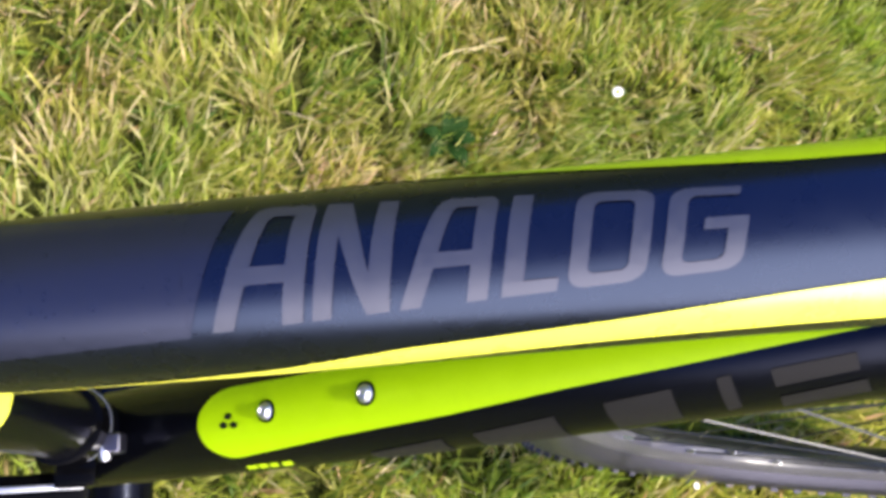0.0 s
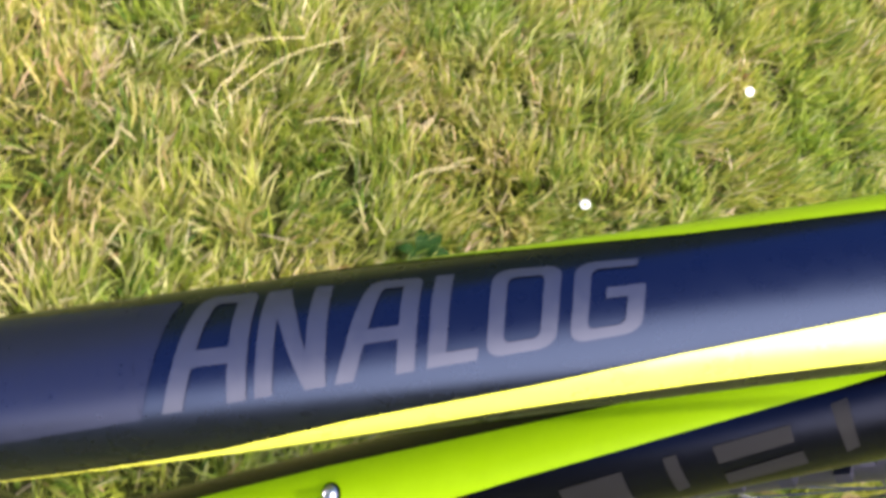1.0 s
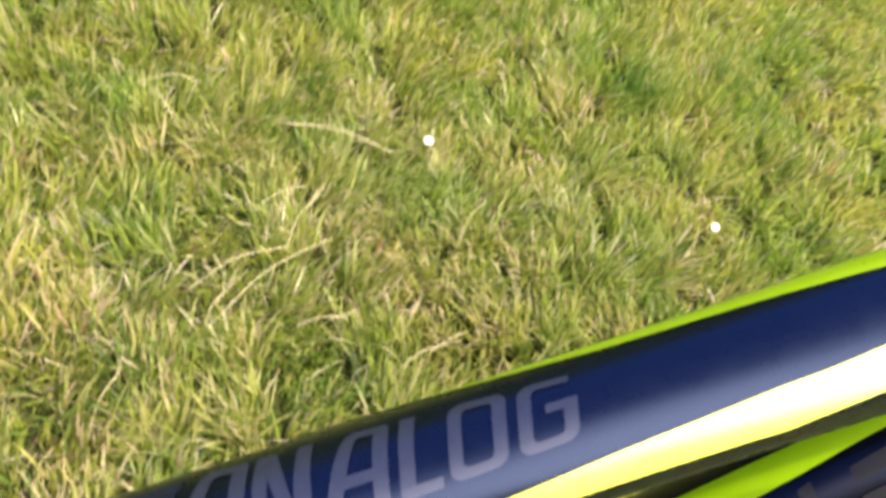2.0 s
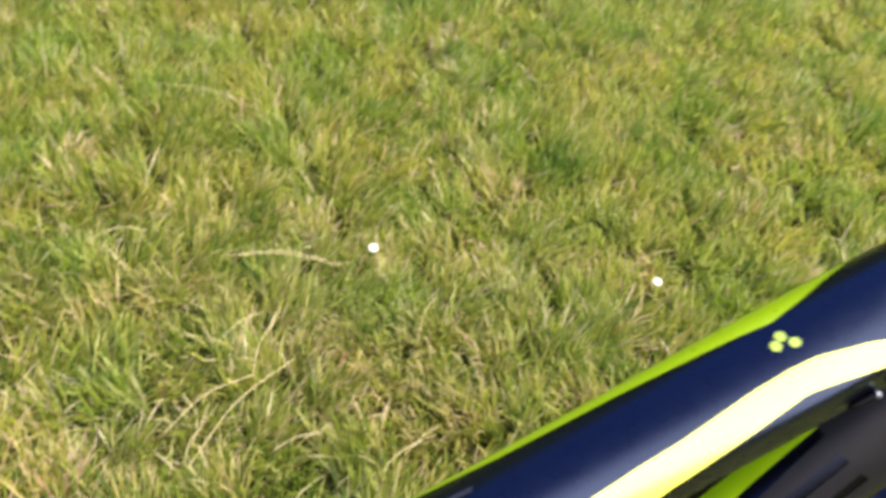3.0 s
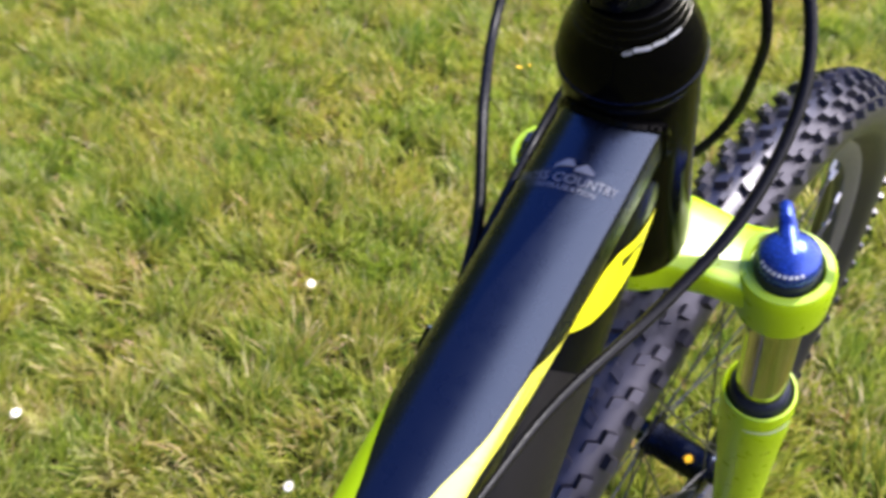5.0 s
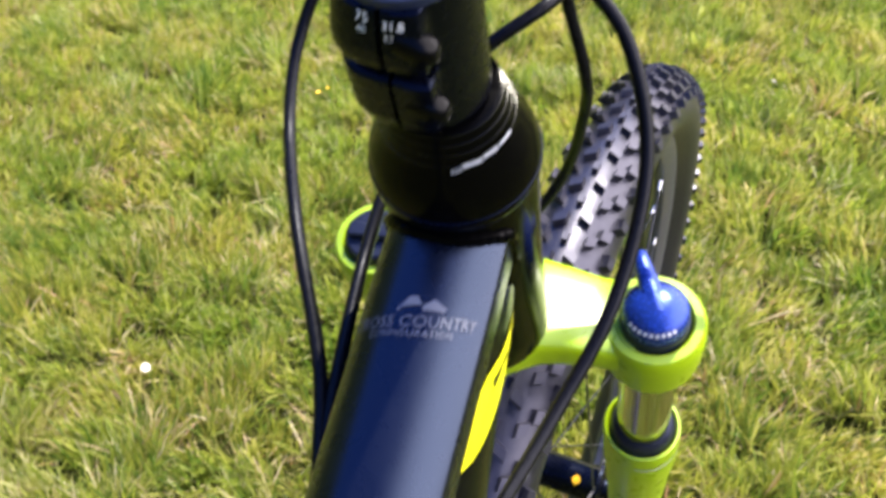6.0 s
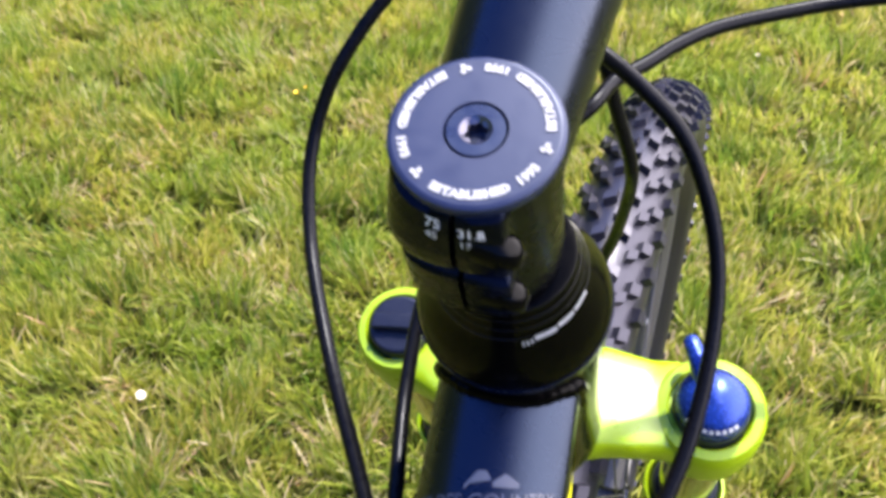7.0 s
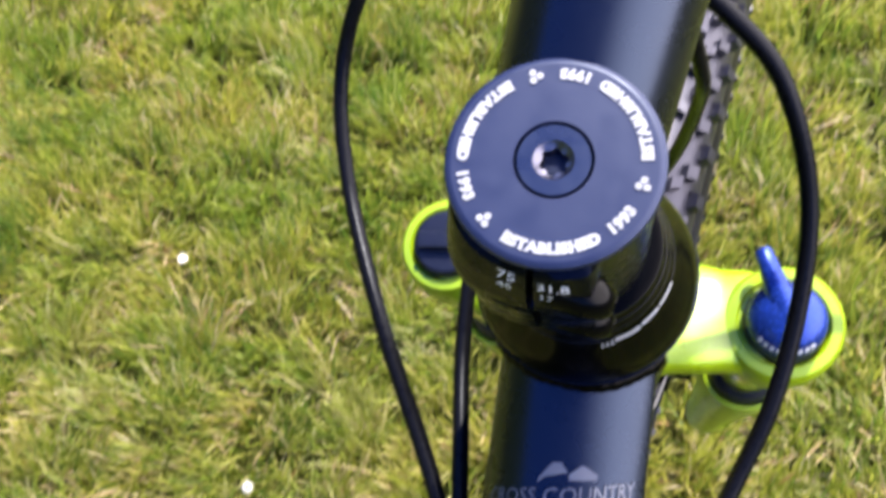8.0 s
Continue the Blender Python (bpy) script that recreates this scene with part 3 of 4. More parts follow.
for cx, cd in ((-0.4142, 2.8), (-0.4114, -2.4), (-0.4092, 7.0)):
    part("mark", TOP.shape(hexagon(cx, cd, 0.0017, 5.0), lambda u, v: (u, v), 0.0004, 3), M_CLOVER, top_tube)
M_FAINT = material("faint_grey_print", (0.085, 0.095, 0.130), 0.42, vary=0.1, scale=60)
part("mark", TOP.shape([((-0.2902, -14), (-0.2891, -14), (-0.2856, -6), (-0.2856, -2)), ((-0.2891, -14), (-0.2878, 3), (-0.2856, -1), (-0.2856, -2)), ((-0.2894, 4), (-0.2881, 4), (-0.2862, 11), (-0.2864, 13)), ((-0.2894, 4), (-0.2864, 13), (-0.2883, 22), (-0.2894, 22))], lambda u, v: (u + 0.00004 * v, v), 0.0004, 4), M_FAINT, top_tube, "faint mountain-shaped print")


def words(text, size, place, mat, parent, name="lettering", spacing=1.0, bold=0.0):
    """Lettering in the built-in font, laid down by place(u, v)."""
    cu = bpy.data.curves.new(name, "FONT")
    cu.body, cu.size, cu.align_x, cu.space_character = text, size, "CENTER", spacing
    cu.resolution_u, cu.offset = 2, bold
    tmp = bpy.data.objects.new(name, cu)
    me = bpy.data.meshes.new_from_object(tmp)
    bpy.data.objects.remove(tmp)
    bm = bmesh.new()
    bm.from_mesh(me)
    bmesh.ops.triangulate(bm, faces=bm.faces[:])
    for v in bm.verts:
        v.co = place(v.co.x, v.co.y)
    return part(name, bm, mat, parent, smooth=False)


def on_top(x0):
    return lambda u, v: TOP.at(x0 + v + 0.15 * u, math.degrees(u / 0.0203), 0.0005)


words("CROSS COUNTRY", 0.0047, on_top(-0.2942), M_FAINT, top_tube)
words("CONFIGURATION", 0.0027, on_top(-0.2969), M_FAINT, top_tube, spacing=1.1)

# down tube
down_tube = part("down_tube", DTUBE.body(-0.675, -0.272), M_BLACK_SHADED, bicycle, "thick satin black down tube")
part("panel", DTUBE.patch([(-0.60, -30), (-0.53, -31), (-0.44, -24), (-0.375, -22), (-0.362, -13), (-0.357, -5)], [(-0.60, 50), (-0.5827, 50), (-0.5387, 37), (-0.5008, 30), (-0.4685, 21), (-0.4409, 15.5), (-0.4167, 10), (-0.393, 4.8), (-0.3785, 0), (-0.3689, -1.8), (-0.357, -4)], -0.5913, -0.357, round_end=0.014), M_LIME_SHADED, down_tube, "lime painted panel with rounded end")
up_d = Vector((-0.794, 0, 0.608)).normalized()
for x, deg in ((-0.5624, 2.4), (-0.5261, -0.3)):
    p = DTUBE.at(x, deg)
    bolt = part("bottle_bolt", turned([(-0.002, 0.0042), (0.0012, 0.0042), (0.0016, 0.0036), (0.0022, 0.0036), (0.0034, 0.0030), (0.0038, 0.0018), (0.0026, 0.0012), (0.0024, 0.0001)], p, up_d, LEFT, 24), M_STEEL, down_tube, "bright steel bottle bolt")
    part("washer", turned([(-0.002, 0.0054), (0.0008, 0.0054), (0.0010, 0.0050), (0.0010, 0.0043)], p, up_d, LEFT, 24), M_GLOSS, down_tube)
for cx, cd in ((-0.5800, 10.5), (-0.5778, 2), (-0.5758, 11.5)):
    part("mark", DTUBE.shape(hexagon(cx, cd, 0.0018, 3.6), lambda u, v: (u, v), 0.0006, 3), M_BLACK, down_tube)
for k, w in enumerate((0.0044, 0.0040, 0.0034, 0.0042)):
    x = -0.5800 + k * 0.0048
    part("print_bar", DTUBE.shape([((x, 64), (x + w, 63), (x + w - 0.0010, 73), (x - 0.0010, 74))], lambda u, v: (u, v), 0.0004, 3), M_LIME, down_tube, "small lime print")
# big dim grey blocks printed along the tube's right side
BLOCKS = [[((-0.5330, 66), (-0.508, 57), (-0.508, 92), (-0.533, 92))], [((-0.4980, 55), (-0.4740, 46), (-0.4740, 84), (-0.4980, 92))],
          [((-0.4606, 39), (-0.4440, 34), (-0.4446, 72), (-0.4608, 76))], [((-0.4336, 30), (-0.4303, 29), (-0.4308, 64), (-0.4341, 68))],
          [((-0.4220, 29), (-0.4050, 24.5), (-0.4054, 39), (-0.4222, 45)), ((-0.4223, 57), (-0.4046, 49), (-0.4048, 64), (-0.4228, 72))],
          [((-0.3961, 15.5), (-0.3926, 13), (-0.3938, 56), (-0.3966, 60))],
          [((-0.3840, 16), (-0.3570, 6.5), (-0.3570, 26), (-0.3840, 29)), ((-0.3850, 41), (-0.3570, 39), (-0.3570, 54), (-0.3855, 58)), ((-0.386, 68), (-0.3570, 64), (-0.3570, 82), (-0.386, 86))],
          [((-0.3570, -14), (-0.3165, -4), (-0.3165, 100), (-0.3570, 100))]]
for quads in BLOCKS:
    part("print_block", DTUBE.shape(quads, lambda u, v: (u, v), 0.0004, 8), M_DIM, down_tube)
LEAF = [((-0.3080, 34), (-0.3080, 36)), ((-0.2995, 44), (-0.3046, 56)), ((-0.2930, 51), (-0.3008, 69)), ((-0.2885, 60), (-0.2958, 82)), ((-0.2845, 78), (-0.2900, 96)), ((-0.2775, 101), (-0.2795, 108))]
part("leaf_decal", DTUBE.shape([(u, v, q, r) for (u, r), (v, q) in zip(LEAF, LEAF[1:])], lambda u, v: (u, v), 0.0005, 6), M_FLUO, down_tube, "bright yellow leaf-shaped decal")
part("decal_line", DTUBE.shape([((-0.2914, 70), (-0.2887, 78), (-0.2876, 80), (-0.2896, 67)), ((-0.2896, 67), (-0.2876, 80), (-0.2856, 92), (-0.2850, 89))], lambda u, v: (u, v), 0.0009, 4), M_BLACK, down_tube)
for x, side, tubeq in ((-0.3985, 88, TOP), (-0.3545, -88, TOP)):
    p, q = tubeq.at(x, side, 0.0012), tubeq.at(x + 0.012, side, 0.0016)
    stop = part("cable_stop", turned([(-0.005, 0.0006), (-0.003, 0.0016), (0.004, 0.0019), (0.0046, 0.0016)], p, q - p, Vector((0, 0.2, 1)), 20), M_GLOSS, top_tube)
    part("ferrule", turned([(0.0046, 0.0017), (0.0052, 0.0017), (0.0056, 0.0010)], p, q - p, Vector((0, 0.2, 1)), 20), M_STEEL, stop, "bright cable end ferrule")

# seat tube with front mech
ST0, ST1 = Vector((-0.617, -0.001, 0.310)), Vector((-0.750, 0.004, 0.745))
st_dir = (ST1 - ST0).normalized()
seat_tube = part("seat_tube", turned([(0, 0.0176), (0.452, 0.0176)], ST0, st_dir, LEFT), M_BLACK_SHADED, bicycle, "black seat tube")
part("band", turned([(0.231, 0.0176), (0.2312, 0.0179), (0.300, 0.0179), (0.3002, 0.0176)], ST0, st_dir, LEFT), M_YELLOW, seat_tube, "yellow painted band")
part("bottom_bracket", turned([(-0.036, 0.016), (-0.036, 0.021), (0.036, 0.021), (0.036, 0.016)], (-0.628, -0.001, 0.312), LEFT, FWD), M_BLACK_SHADED, bicycle)
mech = part("front_mech", turned([(0.117, 0.0178), (0.118, 0.0203), (0.131, 0.0203), (0.132, 0.0178)], ST0, st_dir, LEFT), M_GLOSS, seat_tube, "black front mech clamp")
part("clamp_edge", turned([(0.1155, 0.0184), (0.1157, 0.0205), (0.1178, 0.0205), (0.1180, 0.0184)], ST0, st_dir, LEFT), M_STEEL, mech, "bright clamp edge")
clamp_p = ST0 + st_dir * 0.122
part("clamp_bolt", turned([(0, 0.0030), (0.012, 0.0030), (0.013, 0.0022)], clamp_p + Vector((0.016, -0.006, 0.0)), Vector((0.2, -1, 0.1)), Vector((0, 0, 1)), 16), M_STEEL, mech)
part("clamp_lug", rounded_box((0.012, 0.010, 0.013), axes_matrix(clamp_p + Vector((0.021, -0.010, -0.002)), st_dir.cross(LEFT), LEFT, st_dir), 0.0022, 3), M_BOLT, mech, "worn grey clamp lug")
part("mech_body", rounded_box((0.020, 0.014, 0.030), axes_matrix(clamp_p + Vector((0.004, -0.024, -0.016)), Vector((1, 0, 0)), LEFT, Vector((0, 0, 1))), 0.003), M_GLOSS, mech)
part("mech_cage", rounded_box((0.110, 0.016, 0.050), axes_matrix(clamp_p + Vector((-0.045, -0.030, -0.042)), Vector((1, 0, 0)), LEFT, Vector((0, 0, 1))), 0.005), M_GLOSS, mech)
part("mech_link", rounded_box((0.052, 0.003, 0.006), axes_matrix(clamp_p + Vector((-0.018, -0.030, -0.012)), Vector((1, 0, 0)), LEFT, Vector((0, 0, 1))), 0.001), M_STEEL, mech, "bright steel mech cage edge")

# head tube, headset
HT = CAP + LEFT * -0.003
head_tube = part("head_tube", turned([(0.0850, 0.0225), (0.0870, 0.0248), (0.105, 0.0250), (0.15, 0.0250), (0.185, 0.0262), (0.199, 0.0270), (0.203, 0.0262)], HT, DOWN, LEFT), M_GLOSS, bicycle, "gloss black tapered head tube")
COVER = [(0.0505, 0.0150), (0.0508, 0.0162), (0.0540, 0.0172), (0.0600, 0.0191), (0.0650, 0.0211), (0.0700, 0.0235), (0.0760, 0.0255), (0.0815, 0.0262), (0.0840, 0.0262), (0.0850, 0.0256), (0.0855, 0.0235)]
cover = part("headset_cover", turned(COVER, HT, DOWN, LEFT, 72), M_GLOSS, bicycle, "gloss black conical headset cover")
part("cover_seam", turned([(0.0797, 0.0258), (0.0800, 0.02635), (0.0803, 0.02635), (0.0806, 0.0258)], HT, DOWN, LEFT, 72), M_STEM, cover)

M_RIMGLOSS = material("polished_black_spacer", (0.002, 0.002, 0.003), 0.24, vary=0.1, scale=60, spec=0.2)
for s0, r0 in ((0.0512, 0.0164), (0.0542, 0.0174), (0.0573, 0.0183), (0.0606, 0.0194)):
    part("spacer", turned([(s0 - 0.0004, r0 - 0.0008), (s0 - 0.0002, r0), (s0 + 0.0002, r0 + 0.0001), (s0 + 0.0004, r0 - 0.0008)], HT, DOWN, LEFT, 72), M_RIMGLOSS, cover, "thin polished black spacer ring")


def on_cover(deg, s, off=0.0003):
    r = lerp_rows(COVER, s)[0] + off
    a = radians(deg)
    return HT + DOWN * s + (FWD * math.cos(a) + LEFT * math.sin(a)) * r


def arc_patch(fn, rows, n=14):
    """Narrow curved print: rows of (angle, near edge, far edge)."""
    bm = bmesh.new()
    line = []
    for i in range(n + 1):
        ang = rows[0][0] + (rows[-1][0] - rows[0][0]) * i / n
        a, b = lerp_rows(rows, ang) if rows[0][0] < rows[-1][0] else lerp_rows(rows[::-1], ang)
        line.append((bm.verts.new(fn(ang, a)), bm.verts.new(fn(ang, b))))
    for p, q in zip(line, line[1:]):
        bm.faces.new((p[0], p[1], q[1], q[0]))
    return bm


for a0, a1, s0, s1 in ((-163, -161.6, 0.0612, 0.0626), (-160, -158.6, 0.0610, 0.0625), (-157, -155.6, 0.0608, 0.0623), (-154, -137, 0.0601, 0.0615), (-135.5, -121, 0.0597, 0.0610), (-119.5, -103, 0.0597, 0.0607)):
    part("print_bar", arc_patch(on_cover, [(a0, s0, s1), (a1, s0, s1)]), M_WHITE, cover)
# weld beads where the tubes meet the head tube
def bead(points, r, n=60):
    line = spline(points, n)
    bm = bmesh.new()
    rings = []
    for i, p in enumerate(line):
        d = (line[min(i + 1, n)] - line[max(i - 1, 0)]).normalized()
        u = (Vector((0, 0, 1)) - d * d.z).normalized()
        w = d.cross(u)
        rr = r * (0.9 + 0.12 * abs(math.sin(i * 0.75)))
        rings.append([p + (u * math.cos(2 * math.pi * k / 8) + w * math.sin(2 * math.pi * k / 8)) * rr for k in range(8)])
    return rings_mesh(bm, rings)


def meet(deg):
    """Where the top tube's surface line meets the head tube."""
    x = -0.30
    while x < -0.23:
        p = TOP.at(x, deg)
        q = p - HT
        if (q - DOWN * q.dot(DOWN)).length < 0.0252:
            return p
        x += 0.0005
    return p


part("weld_bead", bead([meet(d) for d in range(-100, 101, 10)], 0.0024, 90), M_GLOSS, head_tube)

# stem: a clamp collar with two rear lugs, slotted behind
LUGS = [(0.0034, 0.0), (0.0042, 0.30), (0.0080, 0.60), (0.0140, 0.95), (0.0175, 1.0), (0.0200, 0.93), (0.0207, 0.60), (0.0211, -0.40), (0.0246, -0.40), (0.0250, 0.55), (0.0262, 0.86), (0.0400, 0.92), (0.0440, 0.72), (0.0456, 0.1), (0.0500, -0.1)]


def collar_radius(deg, s):
    """Radius of the clamp collar at deg round from ahead to the left, s down the axis."""
    base = 0.0163
    c, d = abs(math.cos(radians(deg))), abs(math.sin(radians(deg)))
    full = (((c / 0.0206) ** 3.4 + (d / 0.0172) ** 3.4) ** (-1 / 3.4)) if 90 < deg < 270 else base
    cut = max(0.0, min(1.0, (219 - deg) / 9))
    return base + (full - base) * lerp_rows(LUGS, s)[0] * cut


def collar_at(deg, s, off=0.0):
    a = radians(deg)
    return stem_at(s) + (SF * math.cos(a) + SL * math.sin(a)) * (collar_radius(deg, s) + off)


def collar_body():
    bm = bmesh.new()
    degs = [k * 5.0 for k in range(35)] + [174, 178, 179.6, 179.8, 183.2, 183.4, 185, 190, 195, 200, 205, 208, 210, 212, 214, 216, 218, 220] + [225 + k * 5.0 for k in range(27)]
    ss = sorted(set([0.0030 + 0.0012 * k for k in range(39)] + [s for s, w in LUGS]))
    rings = []
    for s in ss:
        ring = []
        for d in degs:
            off = -0.0052 if 179.7 < d < 183.3 else (-0.0012 if s < 0.0034 or s > 0.0496 else 0.0)
            ring.append(collar_at(d, s, off))
        rings.append(ring)
    return rings_mesh(bm, rings)


stem = part("stem", collar_body(), M_STEM, bicycle, "matt black handlebar stem with two clamp bolts")
ext_dir = (SF * 0.985 - SD * 0.17).normalized()
part("extension", turned([(-0.002, 0.0150), (0.02, 0.0160), (0.05, 0.0174), (0.07, 0.0184), (0.085, 0.0188)], stem_at(0.0185, 0.004), ext_dir, SL), M_BLACK, stem)
for s0 in (0.0128, 0.0345):
    axis = (SL * -0.97 - SF * 0.05 + SD * 0.22).normalized()
    bx = stem_at(s0, -0.0168, -0.0082)
    bolt = part("clamp_bolt", turned([(-0.0040, 0.0040), (0.0008, 0.0041), (0.0018, 0.0040), (0.0030, 0.0037), (0.0041, 0.0032), (0.0050, 0.0025), (0.0055, 0.0018), (0.0056, 0.0015)], bx, axis, SD, 32), M_BOLTBLACK, stem, "gloss black domed hex bolt")
    part("socket", turned([(0.0055, 0.0016), (0.0057, 0.0015), (0.0055, 0.0013), (0.0030, 0.0012), (0.0029, 0.0001)], bx, axis, SD, 6), M_BOLTBLACK, bolt, "black hex socket")


def on_collar(deg0, s0):
    def place(u, v):
        return collar_at(deg0 + math.degrees(u / 0.0178), s0 - v, 0.0003)
    return place


for text, size, deg, s0 in (("75", 0.0033, 170, 0.0066), ("45", 0.0024, 169.5, 0.0092), ("31.8", 0.0029, 193, 0.0074), ("13", 0.0024, 189.5, 0.0102)):
    words(text, size, on_collar(deg, s0), M_PRINT, stem)

top_cap = part("top_cap", turned([(0.0036, 0.0166), (0.0014, 0.0171), (0.0005, 0.0169), (0.0001, 0.0163), (0.0, 0.0159), (0.0, 0.0156), (0.0, 0.0110), (0.0, 0.00640), (0.0, 0.00625), (0.0002, 0.00615), (0.0012, 0.0061), (0.0030, 0.0061)], CAP, SD, SL, 96), M_CAP, stem, "dark round top cap with printed ring")


def on_cap(deg, r):
    a = radians(deg)
    return CAP - SD * 0.00025 + (SF * math.cos(a) + SL * math.sin(a)) * r


for mid in (206, 326, 86):
    for text, lead, size, gap in (("ESTABLISHED", -13.5, 0.00225, 1.12), ("1993", 34, 0.00225, 1.12)):
        words(text, size, lambda u, v, c=mid + lead: on_cap(c + math.degrees(u / 0.0138), 0.01475 - v), M_WHITE, top_cap, spacing=gap, bold=0.00019)
for a0 in (26, 146, 266):
    bm = bmesh.new()
    for k in range(3):
        c = on_cap(a0, 0.01395) + (SF * math.cos(k * 2.094 + a0) + SL * math.sin(k * 2.094 + a0)) * 0.00072
        bm.faces.new([bm.verts.new(c + (SF * math.cos(j * 1.047) + SL * math.sin(j * 1.047)) * 0.00062) for j in range(6)])
    part("print_mark", bm, M_WHITE, top_cap, smooth=False)
cap_bolt = part("cap_bolt", turned([(0.0030, 0.0058), (0.0006, 0.0058), (0.0002, 0.0057), (0.0001, 0.0056), (0.0001, 0.0054), (0.0001, 0.0034), (0.0001, 0.0032)], CAP, SD, SL, 64, caps=False), M_CAPBOLT, top_cap, "dark blue-black bolt head with star socket")


def star_socket():
    """A six-lobed socket: bright bevel, ribbed wall, domed floor."""
    bm = bmesh.new()
    rings = []
    for s, r, lobe in ((0.0001, 0.0034, 0.0), (0.0004, 0.0031, 0.0), (0.0008, 0.0026, 0.03), (0.0011, 0.0021, 0.12), (0.0036, 0.0019, 0.12), (0.0038, 0.0013, 0.05), (0.0034, 0.0006, 0.0), (0.0033, 0.0001, 0.0)):
        ring = []
        for i in range(48):
            a = 2 * math.pi * i / 48
            ring.append(CAP + SD * s + (SF * math.cos(a) + SL * math.sin(a)) * r * (1 + lobe * math.cos(6 * a)))
        rings.append(ring)
    return rings_mesh(bm, rings, caps=False)


part("socket", star_socket(), M_BOLT, cap_bolt, "shiny steel star socket")


# fork
def crown_body():
    bm = bmesh.new()
    rows = [(-0.0650, 0.0275, 0.0190, 0.2345, 0.0119), (-0.052, 0.0262, 0.0205, 0.2340, 0.0119), (-0.042, 0.0240, 0.0218, 0.2338, 0.0126), (-0.034, 0.0232, 0.0228, 0.2340, 0.0138), (-0.025, 0.0215, 0.0250, 0.2335, 0.0148), (-0.014, 0.0165, 0.0300, 0.2325, 0.0165), (0.0, 0.0130, 0.0330, 0.2320, 0.0175)]
    rows = rows + [(-l, f, hf, s, hs) for l, f, hf, s, hs in rows[-2::-1]]
    rings = []
    n = 40
    for i in range(41):
        l = -0.065 + 0.13 * i / 40
        lean = 0.12 + 0.12 * math.cos(math.pi * max(0.0, min(1.0, (abs(l) - 0.040) / 0.018)))
        f, hf, s, hs = lerp_rows(rows, l)
        ring = []
        for k in range(n):
            a = 2 * math.pi * k / n
            c, d = math.cos(a), math.sin(a)
            ring.append(fork_at(s + hs * math.copysign(abs(d) ** 0.5, d) + lean * hf * math.copysign(abs(c) ** 0.5, c), f + hf * math.copysign(abs(c) ** 0.5, c), l))
        rings.append(ring)
    return rings_mesh(bm, rings)


fork = part("fork_crown", crown_body(), M_LIME, bicycle, "lime painted suspension fork crown")
for side in (-1, 1):
    o = fork_at(0, 0.028, (0.0650 if side > 0 else -0.0688))
    lip, wide = (0.0142, 0.0208) if side > 0 else (0.0153, 0.0226)
    part("crown_boss", turned([(0.2290, lip), (0.2245, lip + 0.0003), (0.2222, lip + 0.0008), (0.2212, lip + 0.0018), (0.2214, wide - 0.0020), (0.2238, wide - 0.0006), (0.2300, wide), (0.245, wide - 0.0002), (0.2540, wide - 0.0010), (0.2575, 0.0180), (0.2580, 0.0142)], o, FD, FL, 64), M_LIME, fork)
    part("stanchion", turned([(0.250, 0.0142), (0.47, 0.0142)], o, FD, FL), M_CHROME, fork, "polished stanchion tube")
    leg = part("lower_leg", turned([(0.374, 0.0184), (0.3655, 0.0188), (0.3635, 0.0198), (0.3640, 0.0210), (0.368, 0.0217), (0.415, 0.0217), (0.430, 0.0208), (0.50, 0.0190), (0.62, 0.0172), (0.655, 0.0180), (0.690, 0.0165), (0.705, 0.0090)], o + FD * 0.003, FD, FL), M_LIME, fork, "lime fork lower leg")
    part("dust_seal", turned([(0.3560, 0.0145), (0.3580, 0.0165), (0.3630, 0.0178), (0.3720, 0.0184), (0.3720, 0.0144)], o + FD * 0.003, FD, FL), M_PLASTIC, leg, "dark rubber dust seal")
    part("print_bar", arc_patch(lambda d, s, o=o: o + FD * s + (FF * math.cos(radians(d)) + FL * math.sin(radians(d))) * 0.0220, [(95 if side > 0 else -175, 0.384, 0.3865), (180 if side > 0 else -95, 0.384, 0.3865)]), M_SILVER, leg)
o = fork_at(0, 0.028, -0.0688)
part("knob_ring", turned([(0.2280, 0.0150), (0.2185, 0.0150), (0.2172, 0.0144), (0.2172, 0.0120)], o, FD, FL), M_PLASTIC, fork, "black ring under the knob")
knob = part("lockout_knob", turned([(0.2175, 0.0140), (0.2120, 0.0140), (0.2105, 0.0132), (0.2080, 0.0105), (0.2060, 0.0060), (0.2055, 0.0001)], o, FD, FL, 48), M_BLUE, fork, "blue lockout knob with lever")


def lever_body():
    bm = bmesh.new()
    rings = []
    tip = (FF * 0.855 + FL * 0.52).normalized()
    side = FD.cross(tip).normalized()
    for k, w, h, up in ((0.0, 0.0062, 0.0040, 0.0), (0.010, 0.0054, 0.0042, 0.0002), (0.018, 0.0042, 0.0036, 0.0004), (0.024, 0.0036, 0.0028, 0.0006), (0.0285, 0.0033, 0.0024, 0.0006), (0.0300, 0.0020, 0.0014, 0.0006)):
        c = o + FD * (0.2095 - up) + tip * (k - 0.003)
        rings.append([c + side * w * math.cos(2 * math.pi * j / 16) - FD * h * math.sin(2 * math.pi * j / 16) for j in range(16)])
    return rings_mesh(bm, rings)


